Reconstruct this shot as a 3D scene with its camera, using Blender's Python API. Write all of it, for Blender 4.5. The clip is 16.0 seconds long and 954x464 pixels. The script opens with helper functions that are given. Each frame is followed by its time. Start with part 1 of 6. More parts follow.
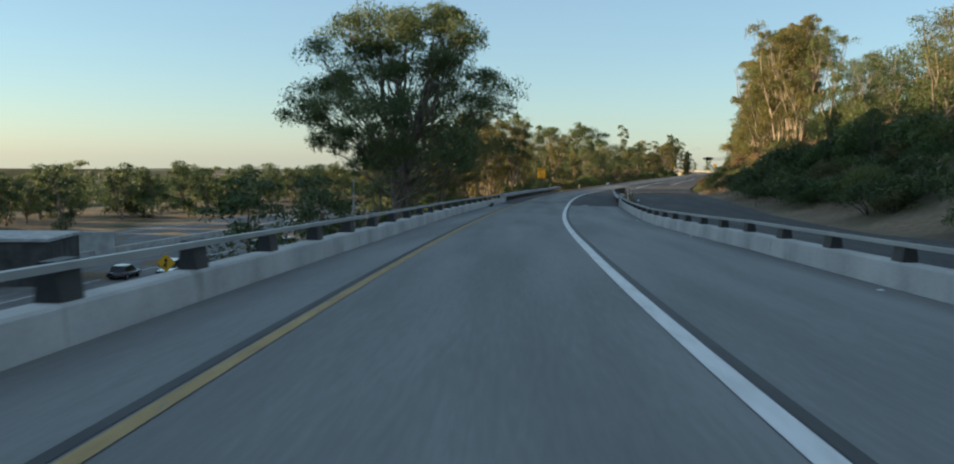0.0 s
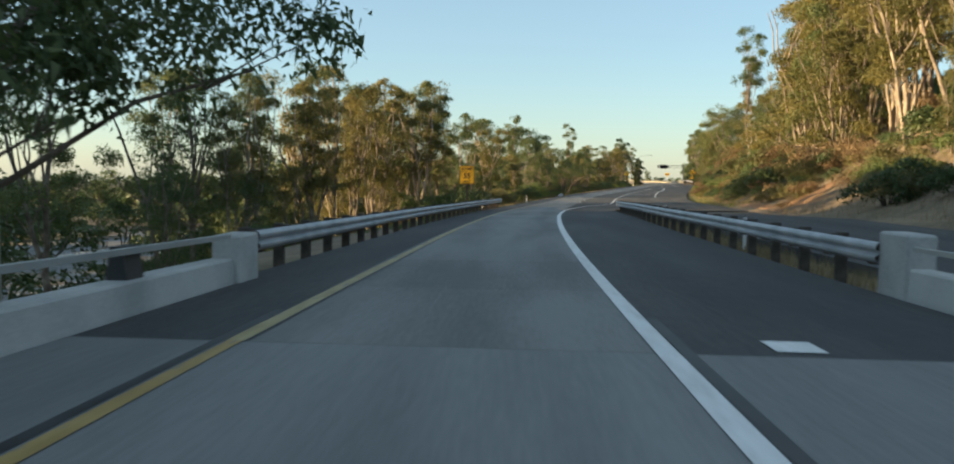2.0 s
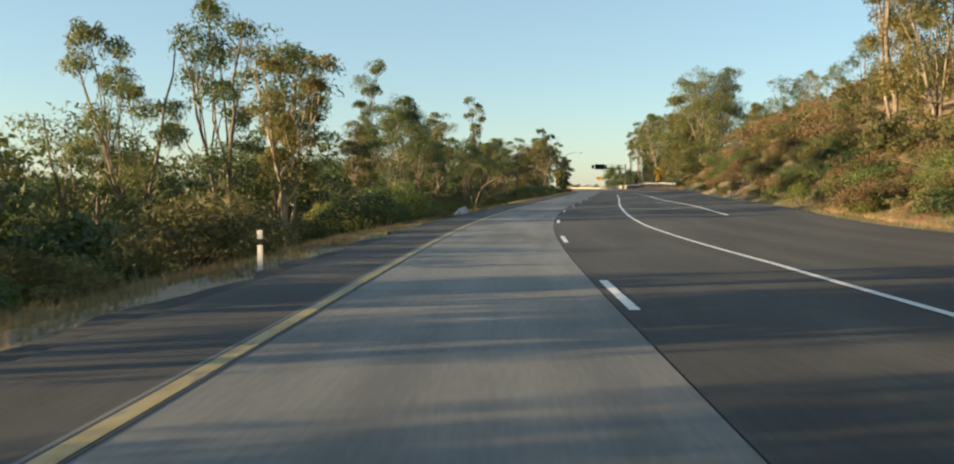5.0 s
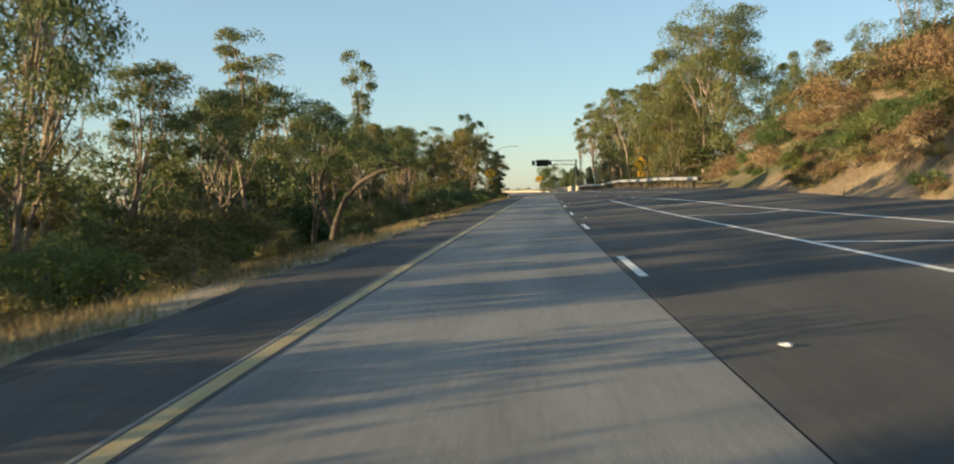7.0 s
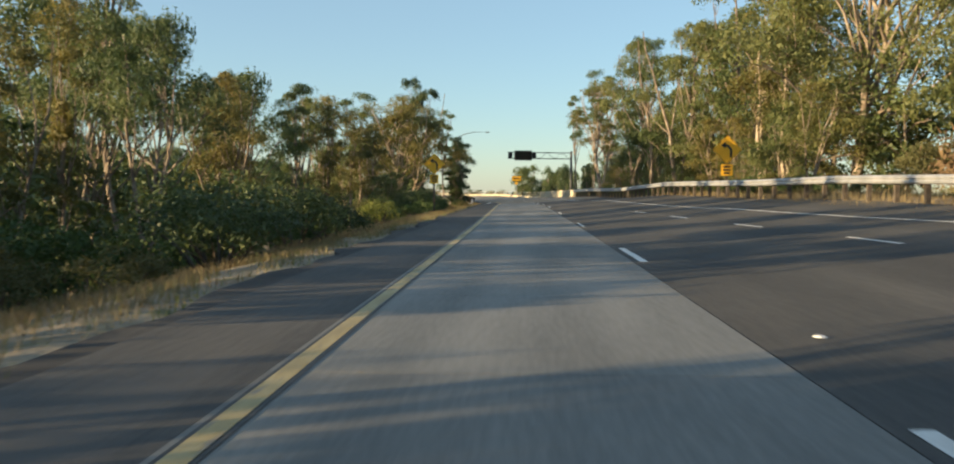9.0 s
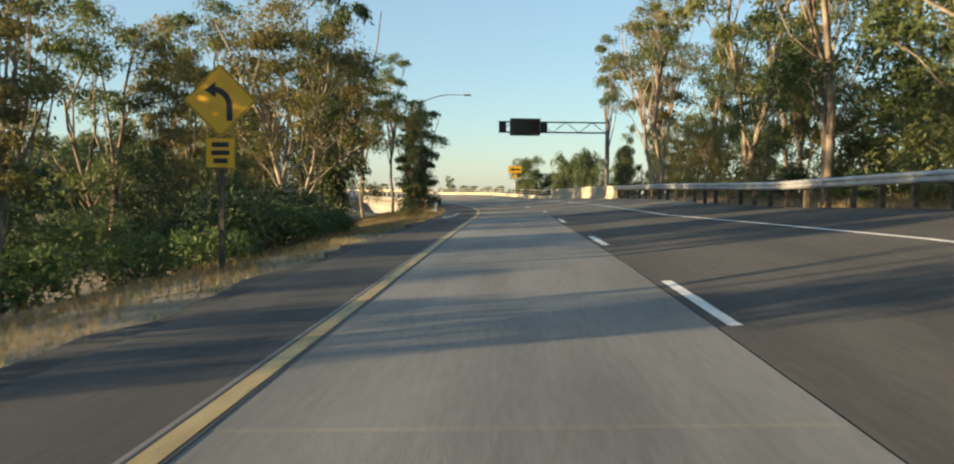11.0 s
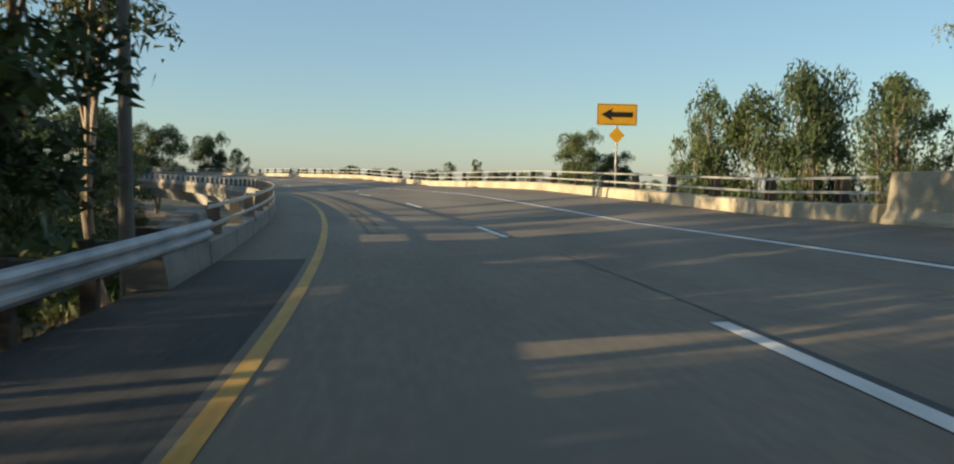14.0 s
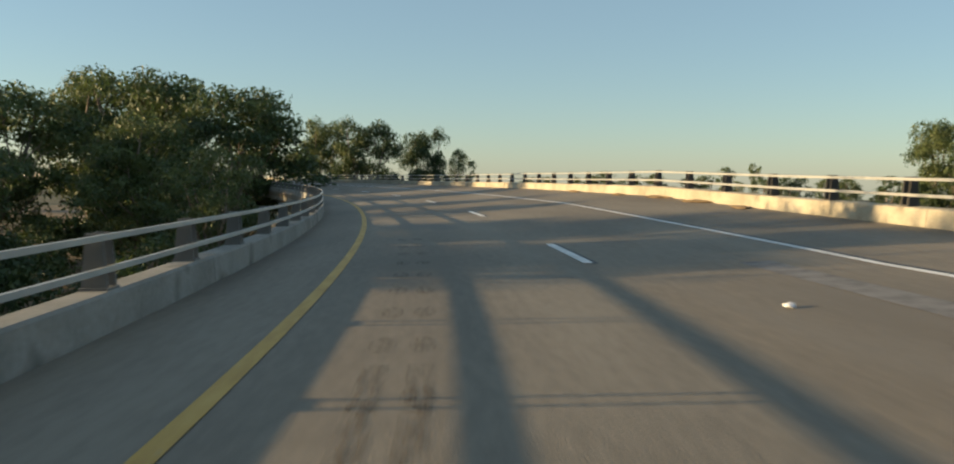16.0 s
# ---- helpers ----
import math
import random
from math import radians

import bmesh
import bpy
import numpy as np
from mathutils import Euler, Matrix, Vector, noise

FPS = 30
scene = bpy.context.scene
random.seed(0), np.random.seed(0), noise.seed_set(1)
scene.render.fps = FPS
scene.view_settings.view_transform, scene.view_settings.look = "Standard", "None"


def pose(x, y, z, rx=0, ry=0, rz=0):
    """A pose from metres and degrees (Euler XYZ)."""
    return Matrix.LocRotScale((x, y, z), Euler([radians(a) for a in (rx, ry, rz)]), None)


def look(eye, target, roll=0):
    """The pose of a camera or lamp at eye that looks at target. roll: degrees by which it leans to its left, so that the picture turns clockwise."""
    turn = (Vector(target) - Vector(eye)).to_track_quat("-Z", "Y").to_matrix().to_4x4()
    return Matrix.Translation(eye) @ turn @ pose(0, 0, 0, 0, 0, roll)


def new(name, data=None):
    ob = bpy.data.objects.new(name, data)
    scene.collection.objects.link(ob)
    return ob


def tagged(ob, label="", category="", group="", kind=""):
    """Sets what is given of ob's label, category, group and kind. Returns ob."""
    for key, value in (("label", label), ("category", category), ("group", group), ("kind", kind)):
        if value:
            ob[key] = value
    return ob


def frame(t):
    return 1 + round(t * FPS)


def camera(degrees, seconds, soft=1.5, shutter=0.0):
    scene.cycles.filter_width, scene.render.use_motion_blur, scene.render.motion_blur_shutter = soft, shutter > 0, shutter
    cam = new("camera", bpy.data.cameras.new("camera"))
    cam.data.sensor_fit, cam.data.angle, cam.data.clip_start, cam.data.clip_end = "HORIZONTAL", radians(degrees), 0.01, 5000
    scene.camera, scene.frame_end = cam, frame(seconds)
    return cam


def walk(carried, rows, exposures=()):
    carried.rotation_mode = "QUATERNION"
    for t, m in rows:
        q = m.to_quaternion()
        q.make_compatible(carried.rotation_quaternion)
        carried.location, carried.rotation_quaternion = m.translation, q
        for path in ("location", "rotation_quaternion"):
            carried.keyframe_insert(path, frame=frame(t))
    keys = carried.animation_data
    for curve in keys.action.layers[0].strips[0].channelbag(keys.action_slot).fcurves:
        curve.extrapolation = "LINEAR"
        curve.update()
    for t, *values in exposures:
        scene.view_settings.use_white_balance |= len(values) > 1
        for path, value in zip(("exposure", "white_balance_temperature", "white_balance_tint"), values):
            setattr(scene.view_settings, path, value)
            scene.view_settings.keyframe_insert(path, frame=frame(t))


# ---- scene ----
cam = camera(58.2, 16.0, soft=2.0, shutter=0.1)
PATH = [  # seconds, x, y, z, yaw, pitch, roll
    (0, 2.080, -1.529, 1.401, 1.731, -4.803, 0.847),
    (0.5, 2.430, 12.862, 0.900, 0.811, -4.528, 0.619),
    (1, 2.821, 27.422, 0.403, 0.133, -4.441, 0.602),
    (1.5, 3.66, 42.068, -0.051, -1.486, -4.143, 0.824),
    (2, 4.950, 56.361, -0.411, -2.957, -3.835, 0.760),
    (2.5, 6.330, 70.791, -0.690, -3.081, -3.724, 0.830),
    (3, 8.076, 85.178, -0.935, -4.558, -3.585, 0.556),
    (3.5, 10.082, 99.531, -1.186, -5.818, -3.429, 0.392),
    (4, 12.360, 113.458, -1.469, -7.065, -3.270, -0.063),
    (5, 17.661, 141.267, -1.945, -9.469, -3.071, 0.203),
    (5.5, 20.489, 155.129, -2.134, -9.953, -2.985, 0.074),
    (6.5, 26.993, 182.376, -2.281, -12.878, -2.802, -1.109),
    (7, 30.871, 195.699, -2.230, -14.352, -2.706, -1.308),
    (7.5, 34.872, 208.854, -2.193, -14.348, -2.686, -0.803),
    (8, 39.109, 222.068, -2.165, -15.445, -2.663, -0.086),
    (8.5, 43.338, 235.298, -2.124, -16.161, -2.628, 0.185),
    (9, 47.900, 248.158, -2.044, -16.156, -2.626, 0.601),
    (10, 56.587, 272.928, -1.902, -16.909, -2.805, 0.522),
    (10.5, 60.744, 285.027, -1.842, -16.584, -2.865, 0.507),
    (11.5, 68.849, 309.049, -1.725, -15.594, -2.953, 0.485),
    (12, 72.672, 321.210, -1.747, -15.500, -3.111, 1.226),
    (12.5, 76.499, 333.142, -1.805, -15.288, -3.248, 1.560),
    (13, 79.972, 344.938, -1.862, -15.056, -3.375, 1.721),
    (13.5, 83.135, 356.408, -1.919, -14.596, -3.595, 1.383),
    (14, 85.701, 368.092, -1.939, -13.858, -3.825, 0.775),
    (14.5, 87.665, 380.391, -1.953, -8.111, -3.955, 0.567),
    (15, 88.846, 392.775, -1.961, -5.283, -4.095, 0.759),
    (15.5, 89.441, 404.921, -1.919, -1.646, -3.474, 0.787),
    (16, 88.857, 417.022, -1.902, 2.544, -3.518, 0.585),
]
EXPOSURES = [(0, 1.42, 5700, 4), (1.5, 1.6, 5900, 4), (3, 1.65, 6100, 4), (7, 1.5, 6000, 4), (9, 1.5, 5900, 4), (12, 1.6, 6000, 4), (13, 1.48, 6300, 4), (14, 1.14, 5700, 4), (15, 1.08, 5800, 4), (16, 1.12, 6100, 4)]
walk(cam, [(t, pose(x, y, z, 90 + pitch, 0, yaw) @ pose(0, 0, 0, 0, 0, roll)) for t, x, y, z, yaw, pitch, roll in PATH], EXPOSURES)

# ---- the road's line: bends (1/km), slope (%), crossfall (%) every 20 m from -20 m ----
BEND = [
    -2.16, -2.16, -1.09, -1.94, -0.9, -1.67, -1.38, -2.04, 0.18, -1.34, -3.04, -1.87, -0.35, 0.04, -0.46, 0.63, 0.12, 0.25, -0.15,
    3.67, 6.95, 3.58, 5.25, 4.38, 3.21, 3.91, 4.33, 4.59, 4.75, 4.85, 4.91, 4.94, 4.97, 4.98, 4.99, 4.99, 4.99, 5,
]
SLOPE = [
    -3.82, -3.59, -3.34, -2.8, -2.22, -1.85, -1.82, -1.82, -1.59, -1, -0.15, 0.4, 0.29, 0.47, 0.66, 0.39, 0.36, 0.13, -0.5,
    -0.55, 0.04, -0.03, 0.28, -0.27, -0.04, 0.17, 0.32, 0.42, 0.48, 0.52, 0.54, 0.54, 0.54, 0.53, 0.52, 0.51, 0.49, 0.48,
]
CROSSFALL = [
    -0.27, -0.4, 0.15, -1.96, -1.18, 1.09, 1.95, 0.48, 1.34, 1.08, 0.86, 2.43, 1.82, 0.64, 1.07, 0.82, 1.82, 4, 2.67,
    4.72, 4.18, 1.08, 3.06, 2.41, 6.12, 6.19, 5.36, 4.66, 4.07, 3.57, 3.15, 2.8, 2.52, 2.29, 2.11, 1.99, 1.9, 1.86,
]
KNOTS = -20.0 + 20.0 * np.arange(38)
RS = np.arange(-20.0, 720.1, 2.0)


def summed(v):
    total = np.concatenate([[0], np.cumsum(v[1:] + v[:-1])])
    return total - np.interp(0, RS, total)


R_HEAD = summed(np.interp(RS, KNOTS, BEND) * 1e-3)
R_X, R_Y = summed(-np.sin(R_HEAD)), summed(np.cos(R_HEAD))
R_Z = summed(np.interp(RS, KNOTS, SLOPE) * 1e-2)
R_BANK = np.interp(RS, KNOTS, CROSSFALL) * 1e-2
EXTRA_S = [-20, 190, 260, 290, 320, 345, 420, 450, 720]  # steeper crossfall right of the first lane
EXTRA = [0, 0, 0.05, 0.08, 0.06, 0.05, 0.05, 0.03, 0.03]


def heading(s):
    if s < RS[0]:
        return float(R_HEAD[0])
    return float(np.interp(s, RS, R_HEAD))


def at(s, d, up=0.0):
    """A place s metres along the yellow line, d to its right, up above the road."""
    h = heading(s)
    x, y, z, b = (float(np.interp(s, RS, a)) for a in (R_X, R_Y, R_Z, R_BANK))
    if s < RS[0]:
        x, y = x - (s - RS[0]) * math.sin(h), y + (s - RS[0]) * math.cos(h)
        z += (s - RS[0]) * SLOPE[0] * 1e-2
    d_bank = max(-3.0, min(d, 18.0))
    z += max(0.0, min(d - 4.0, 14.0)) * float(np.interp(s, EXTRA_S, EXTRA))
    return Vector((x + d * math.cos(h), y + d * math.sin(h), z + d_bank * b + up))

# ---- world, sun ----
SUN_AZ = radians(93.0)  # to the left of the first view
SUN_EL = radians(8.0)
world = bpy.data.worlds.new("world")
scene.world = world
world.use_nodes = True
wn = world.node_tree
sky = wn.nodes.new("ShaderNodeTexSky")
sky.sky_type, sky.sun_disc = "NISHITA", False
sky.sun_elevation, sky.sun_rotation = SUN_EL, -SUN_AZ
sky.air_density, sky.dust_density, sky.ozone_density = 0.95, 0.3, 1.9
wn.nodes["Background"].inputs[1].default_value = 0.076
haze = wn.nodes.new("ShaderNodeMix")  # thin even haze over the clear sky
haze.data_type = "RGBA"
haze.inputs[0].default_value, haze.inputs[7].default_value = 0.32, (3.2, 3.75, 4.0, 1)
wn.links.new(sky.outputs[0], haze.inputs[6])
wn.links.new(haze.outputs[2], wn.nodes["Background"].inputs[0])
sun = new("sun", bpy.data.lights.new("sun", "SUN"))
sun.data.energy, sun.data.angle, sun.data.color = 4.6, radians(0.5), (1.0, 0.68, 0.35)
to_sun = Vector((-math.sin(SUN_AZ) * math.cos(SUN_EL), math.cos(SUN_AZ) * math.cos(SUN_EL), math.sin(SUN_EL)))
sun.matrix_world = look(to_sun * 300, (0, 0, 0))


# ---- materials ----
def material(name, colours, scale=1.0, rough=0.8, metal=0.0, bump=0.0, bump_scale=40.0, per_object=0.0, per_island=0.0,
             stretch=None, fine=0.25, spots=None, coat=0.0, translucent=0.0):
    """A surface whose colour drifts between colours in large patches and in fine grain, with fine relief."""
    m = bpy.data.materials.new(name)
    m.use_nodes = True
    n, l = m.node_tree.nodes, m.node_tree.links
    b = n["Principled BSDF"]
    b.inputs["Roughness"].default_value, b.inputs["Metallic"].default_value = rough, metal
    if coat:
        b.inputs["Coat Weight"].default_value = coat
    tc = n.new("ShaderNodeTexCoord")
    mp = n.new("ShaderNodeMapping")
    if stretch:
        l.new(tc.outputs["UV"], mp.inputs[0])
        mp.inputs["Scale"].default_value = stretch
    else:
        l.new(tc.outputs["Object"], mp.inputs[0])
    big, small = n.new("ShaderNodeTexNoise"), n.new("ShaderNodeTexNoise")
    big.inputs["Scale"].default_value, big.inputs["Detail"].default_value = scale, 6
    small.inputs["Scale"].default_value, small.inputs["Detail"].default_value = scale * 23, 4
    l.new(mp.outputs[0], big.inputs[0])
    l.new(mp.outputs[0], small.inputs[0])
    mix = n.new("ShaderNodeMath")
    mix.operation = "MULTIPLY_ADD"
    l.new(small.outputs[0], mix.inputs[0])
    mix.inputs[1].default_value = fine
    l.new(big.outputs[0], mix.inputs[2])
    last = mix.outputs[0]
    for amount, node, socket in ((per_object, "ShaderNodeObjectInfo", "Random"), (per_island, "ShaderNodeNewGeometry", "Random Per Island")):
        if amount:
            info, add = n.new(node), n.new("ShaderNodeMath")
            add.operation = "MULTIPLY_ADD"
            l.new(info.outputs[socket], add.inputs[0])
            add.inputs[1].default_value = amount
            l.new(last, add.inputs[2])
            sub = n.new("ShaderNodeMath")
            sub.operation = "SUBTRACT"
            l.new(add.outputs[0], sub.inputs[0])
            sub.inputs[1].default_value = amount / 2
            last = sub.outputs[0]
    ramp = n.new("ShaderNodeValToRGB")
    l.new(last, ramp.inputs[0])
    e = ramp.color_ramp.elements
    lo, hi = 0.38 + fine * 0.35, 0.62 + fine * 0.65
    e[0].position, e[0].color = lo, (*colours[0], 1)
    e[1].position, e[1].color = hi, (*colours[-1], 1)
    for k, c in enumerate(colours[1:-1]):
        x = e.new(lo + (hi - lo) * (k + 1) / (len(colours) - 1))
        x.color = (*c, 1)
    col = ramp.outputs[0]
    if spots:
        sc, size, colour = spots
        v = n.new("ShaderNodeTexNoise")
        v.inputs["Scale"].default_value, v.inputs["Detail"].default_value = sc, 3
        l.new(mp.outputs[0], v.inputs[0])
        r2 = n.new("ShaderNodeValToRGB")
        r2.color_ramp.elements[0].position, r2.color_ramp.elements[1].position = size, size + 0.08
        l.new(v.outputs[0], r2.inputs[0])
        mx = n.new("ShaderNodeMix")
        mx.data_type = "RGBA"
        l.new(r2.outputs[0], mx.inputs[0])
        l.new(col, mx.inputs[6])
        mx.inputs[7].default_value = (*colour, 1)
        col = mx.outputs[2]
    l.new(col, b.inputs["Base Color"])
    if bump:
        t = n.new("ShaderNodeTexNoise")
        t.inputs["Scale"].default_value, t.inputs["Detail"].default_value = bump_scale, 5
        l.new(tc.outputs["Object"], t.inputs[0])
        bp = n.new("ShaderNodeBump")
        bp.inputs["Strength"].default_value, bp.inputs["Distance"].default_value = bump, 0.02
        l.new(t.outputs[0], bp.inputs["Height"])
        l.new(bp.outputs[0], b.inputs["Normal"])
    if translucent:
        tr, ms = n.new("ShaderNodeBsdfTranslucent"), n.new("ShaderNodeMixShader")
        l.new(col, tr.inputs[0])
        ms.inputs[0].default_value = translucent
        l.new(b.outputs[0], ms.inputs[1])
        l.new(tr.outputs[0], ms.inputs[2])
        l.new(ms.outputs[0], n["Material Output"].inputs[0])
    return m


M_CONC_ROAD = material("worn_concrete_paving", [(0.125, 0.123, 0.115), (0.175, 0.172, 0.16), (0.225, 0.22, 0.205)], 0.9, 0.75, bump=0.25, bump_scale=60, stretch=(0.12, 0.9, 1), per_object=0.1, fine=0.3)
M_DECK = material("bridge_deck_concrete", [(0.14, 0.14, 0.134), (0.18, 0.179, 0.171), (0.225, 0.223, 0.212)], 0.8, 0.7, bump=0.25, bump_scale=60, stretch=(0.1, 1.0, 1), fine=0.3)
M_FLYDECK = material("tan_flyover_concrete", [(0.145, 0.122, 0.09), (0.185, 0.157, 0.117), (0.235, 0.202, 0.152)], 0.5, 0.75, bump=0.25, bump_scale=60, stretch=(0.2, 0.9, 1), fine=0.4, spots=(0.35, 0.62, (0.17, 0.15, 0.12)))
M_FLYPARAPET = material("cream_parapet_concrete", [(0.3, 0.265, 0.19), (0.4, 0.355, 0.26), (0.48, 0.43, 0.32)], 0.7, 0.85, bump=0.3, bump_scale=30, fine=0.4, spots=(0.8, 0.64, (0.22, 0.195, 0.145)))
# darker copy of the flyover parapet: left side's shade in the colour, plus grime
M_PARAPET_SHADE = material("shade_toned_grimy_parapet", [(0.18, 0.172, 0.15), (0.25, 0.24, 0.21), (0.32, 0.305, 0.27)], 0.7, 0.85, bump=0.3, bump_scale=30, fine=0.4, spots=(0.7, 0.6, (0.11, 0.105, 0.09)))
M_ASPHALT = material("asphalt", [(0.038, 0.037, 0.037), (0.056, 0.054, 0.052), (0.085, 0.08, 0.075)], 0.8, 0.85, bump=0.4, bump_scale=90, stretch=(0.1, 0.7, 1), fine=0.4)
M_ASPHALT_DARK = material("crumbling_dark_asphalt", [(0.022, 0.022, 0.023), (0.036, 0.035, 0.035), (0.07, 0.066, 0.06)], 1.4, 0.95, bump=0.6, bump_scale=40, stretch=(0.5, 1.2, 1), fine=0.6)
M_VERGE = material("tan_verge_dirt", [(0.13, 0.105, 0.07), (0.21, 0.172, 0.118), (0.29, 0.24, 0.168)], 0.5, 0.95, bump=0.6, bump_scale=9, fine=0.7, spots=(0.9, 0.6, (0.11, 0.11, 0.05)))
M_ASPHALT_OLD = material("old_paving", [(0.11, 0.108, 0.1), (0.16, 0.155, 0.145), (0.22, 0.21, 0.195)], 0.6, 0.9, bump=0.5, bump_scale=70, stretch=(0.3, 0.8, 1), fine=0.5)
M_PARAPET = material("weathered_parapet_concrete", [(0.36, 0.355, 0.33), (0.47, 0.46, 0.43), (0.56, 0.55, 0.51)], 0.8, 0.85, bump=0.3, bump_scale=30, fine=0.35, spots=(0.9, 0.66, (0.3, 0.285, 0.25)))
M_YELLOW = material("worn_yellow_paint", [(0.4, 0.23, 0.035), (0.5, 0.3, 0.045), (0.56, 0.36, 0.08)], 2.0, 0.6, fine=0.6, stretch=(0.6, 3, 1), spots=(4.0, 0.66, (0.3, 0.25, 0.16)))
M_YELLOW_WORN = material("worn_dull_yellow_paint", [(0.27, 0.18, 0.055), (0.35, 0.235, 0.07), (0.41, 0.29, 0.1)], 2.0, 0.6, fine=0.6, stretch=(0.6, 3, 1), spots=(4.0, 0.6, (0.2, 0.18, 0.14)))
M_YELLOW_OLD = material("faded_yellow_paint", [(0.27, 0.21, 0.09), (0.36, 0.28, 0.12), (0.42, 0.34, 0.17)], 2.0, 0.6, fine=0.6, stretch=(0.6, 3, 1), spots=(3.0, 0.6, (0.2, 0.18, 0.14)))
M_WHITE = material("worn_white_paint", [(0.6, 0.59, 0.56), (0.72, 0.71, 0.68), (0.8, 0.79, 0.76)], 2.0, 0.6, fine=0.5, stretch=(0.6, 3, 1), spots=(4.0, 0.68, (0.35, 0.34, 0.32)))
M_SEAM = material("black_joint_sealant", [(0.02, 0.02, 0.02), (0.035, 0.034, 0.033)], 2.0, 0.6)
M_TRACK = material("dusty_wheel_track", [(0.06, 0.055, 0.046), (0.09, 0.082, 0.068), (0.12, 0.108, 0.088)], 5.0, 0.8, fine=0.8, stretch=(0.5, 1.5, 1))
nt = M_TRACK.node_tree
speck, fade, uvs, spread = (nt.nodes.new(k) for k in ("ShaderNodeTexNoise", "ShaderNodeMapRange", "ShaderNodeTexCoord", "ShaderNodeMapping"))
spread.inputs["Scale"].default_value = (1.1, 9, 1)
speck.inputs["Scale"].default_value, speck.inputs["Detail"].default_value = 2.2, 5
fade.inputs[1].default_value, fade.inputs[2].default_value, fade.inputs[3].default_value, fade.inputs[4].default_value = 0.4, 0.72, 0.0, 0.36
nt.links.new(uvs.outputs["UV"], spread.inputs[0])
nt.links.new(spread.outputs[0], speck.inputs[0])
nt.links.new(speck.outputs[0], fade.inputs[0])
nt.links.new(fade.outputs[0], nt.nodes["Principled BSDF"].inputs["Alpha"])
M_TAR = material("tyre_marks", [(0.1, 0.095, 0.09), (0.2, 0.19, 0.18)], 3.0, 0.8, fine=0.8)
M_STEEL = material("galvanised_steel", [(0.32, 0.33, 0.34), (0.42, 0.43, 0.44), (0.5, 0.5, 0.51)], 1.5, 0.55, 0.6, bump=0.05, fine=0.4)
M_RAIL = material("grey_painted_rail", [(0.36, 0.36, 0.34), (0.46, 0.46, 0.43)], 1.2, 0.5, 0.35, fine=0.4)
M_POST = material("weathered_steel_post", [(0.065, 0.06, 0.052), (0.11, 0.102, 0.09)], 2, 0.7, 0.2, bump=0.1)
M_POST_GREY = material("grey_painted_post", [(0.13, 0.125, 0.112), (0.21, 0.2, 0.18)], 2, 0.7, 0.1, bump=0.1)
# very dark concrete of the underpass wall, its tone drifting at random
M_OLDWALL = material("dark_grey_concrete", [(0.05, 0.05, 0.046), (0.11, 0.105, 0.095)], 0.6, 0.9, bump=0.3)
M_DARKSTEEL = material("dark_weathered_steel", [(0.05, 0.05, 0.05), (0.09, 0.088, 0.085)], 2, 0.55, 0.6)
M_WOOD = material("weathered_timber_post", [(0.055, 0.045, 0.036), (0.11, 0.088, 0.066)], 6, 0.85, bump=0.4)
M_SIGN_Y = material("yellow_sign_sheeting", [(0.76, 0.4, 0.012), (0.82, 0.45, 0.015)], 3, 0.45)
M_SIGN_K = material("black_sign_ink", [(0.012, 0.012, 0.013), (0.02, 0.02, 0.02)], 3, 0.5)
M_ALU = material("sign_back_aluminium", [(0.4, 0.4, 0.4), (0.5, 0.5, 0.5)], 3, 0.5, 0.8)
M_GROUND = material("dry_earth_and_litter", [(0.09, 0.065, 0.04), (0.17, 0.125, 0.075), (0.27, 0.2, 0.12)], 0.12, 0.95, bump=0.6, bump_scale=6, fine=0.6, spots=(0.05, 0.56, (0.075, 0.075, 0.03)))
M_SCRUB = material("distant_scrub", [(0.03, 0.036, 0.018), (0.055, 0.06, 0.03), (0.095, 0.088, 0.048)], 0.04, 0.95, bump=0.6, bump_scale=0.6, fine=0.7)
M_SOIL = material("bare_sandstone_soil", [(0.19, 0.105, 0.05), (0.29, 0.165, 0.08)], 0.5, 0.95, bump=0.6, bump_scale=5, fine=0.5)
M_BARK = material("peeling_eucalyptus_bark", [(0.1, 0.075, 0.055), (0.2, 0.16, 0.12), (0.36, 0.3, 0.23)], 1.6, 0.9, bump=0.4, bump_scale=12, fine=0.5)
M_BARK_PALE = material("pale_smooth_eucalyptus_bark", [(0.18, 0.14, 0.1), (0.31, 0.25, 0.185), (0.45, 0.38, 0.29)], 1.2, 0.85, bump=0.3, bump_scale=12, fine=0.5)
M_LEAF = material("eucalyptus_leaves", [(0.07, 0.1, 0.032), (0.12, 0.15, 0.046), (0.19, 0.2, 0.068)], 0.25, 0.6, per_object=0.22, per_island=0.2, translucent=0.45)
M_LEAF_DEEP = material("deep_green_eucalyptus_leaves", [(0.055, 0.085, 0.03), (0.095, 0.13, 0.042), (0.15, 0.175, 0.062)], 0.25, 0.6, per_object=0.15, per_island=0.2, translucent=0.4)
M_LEAF_WARM = material("bronze_eucalyptus_leaves", [(0.098, 0.098, 0.027), (0.16, 0.148, 0.038), (0.23, 0.19, 0.055)], 0.25, 0.6, per_object=0.2, per_island=0.2, translucent=0.45)
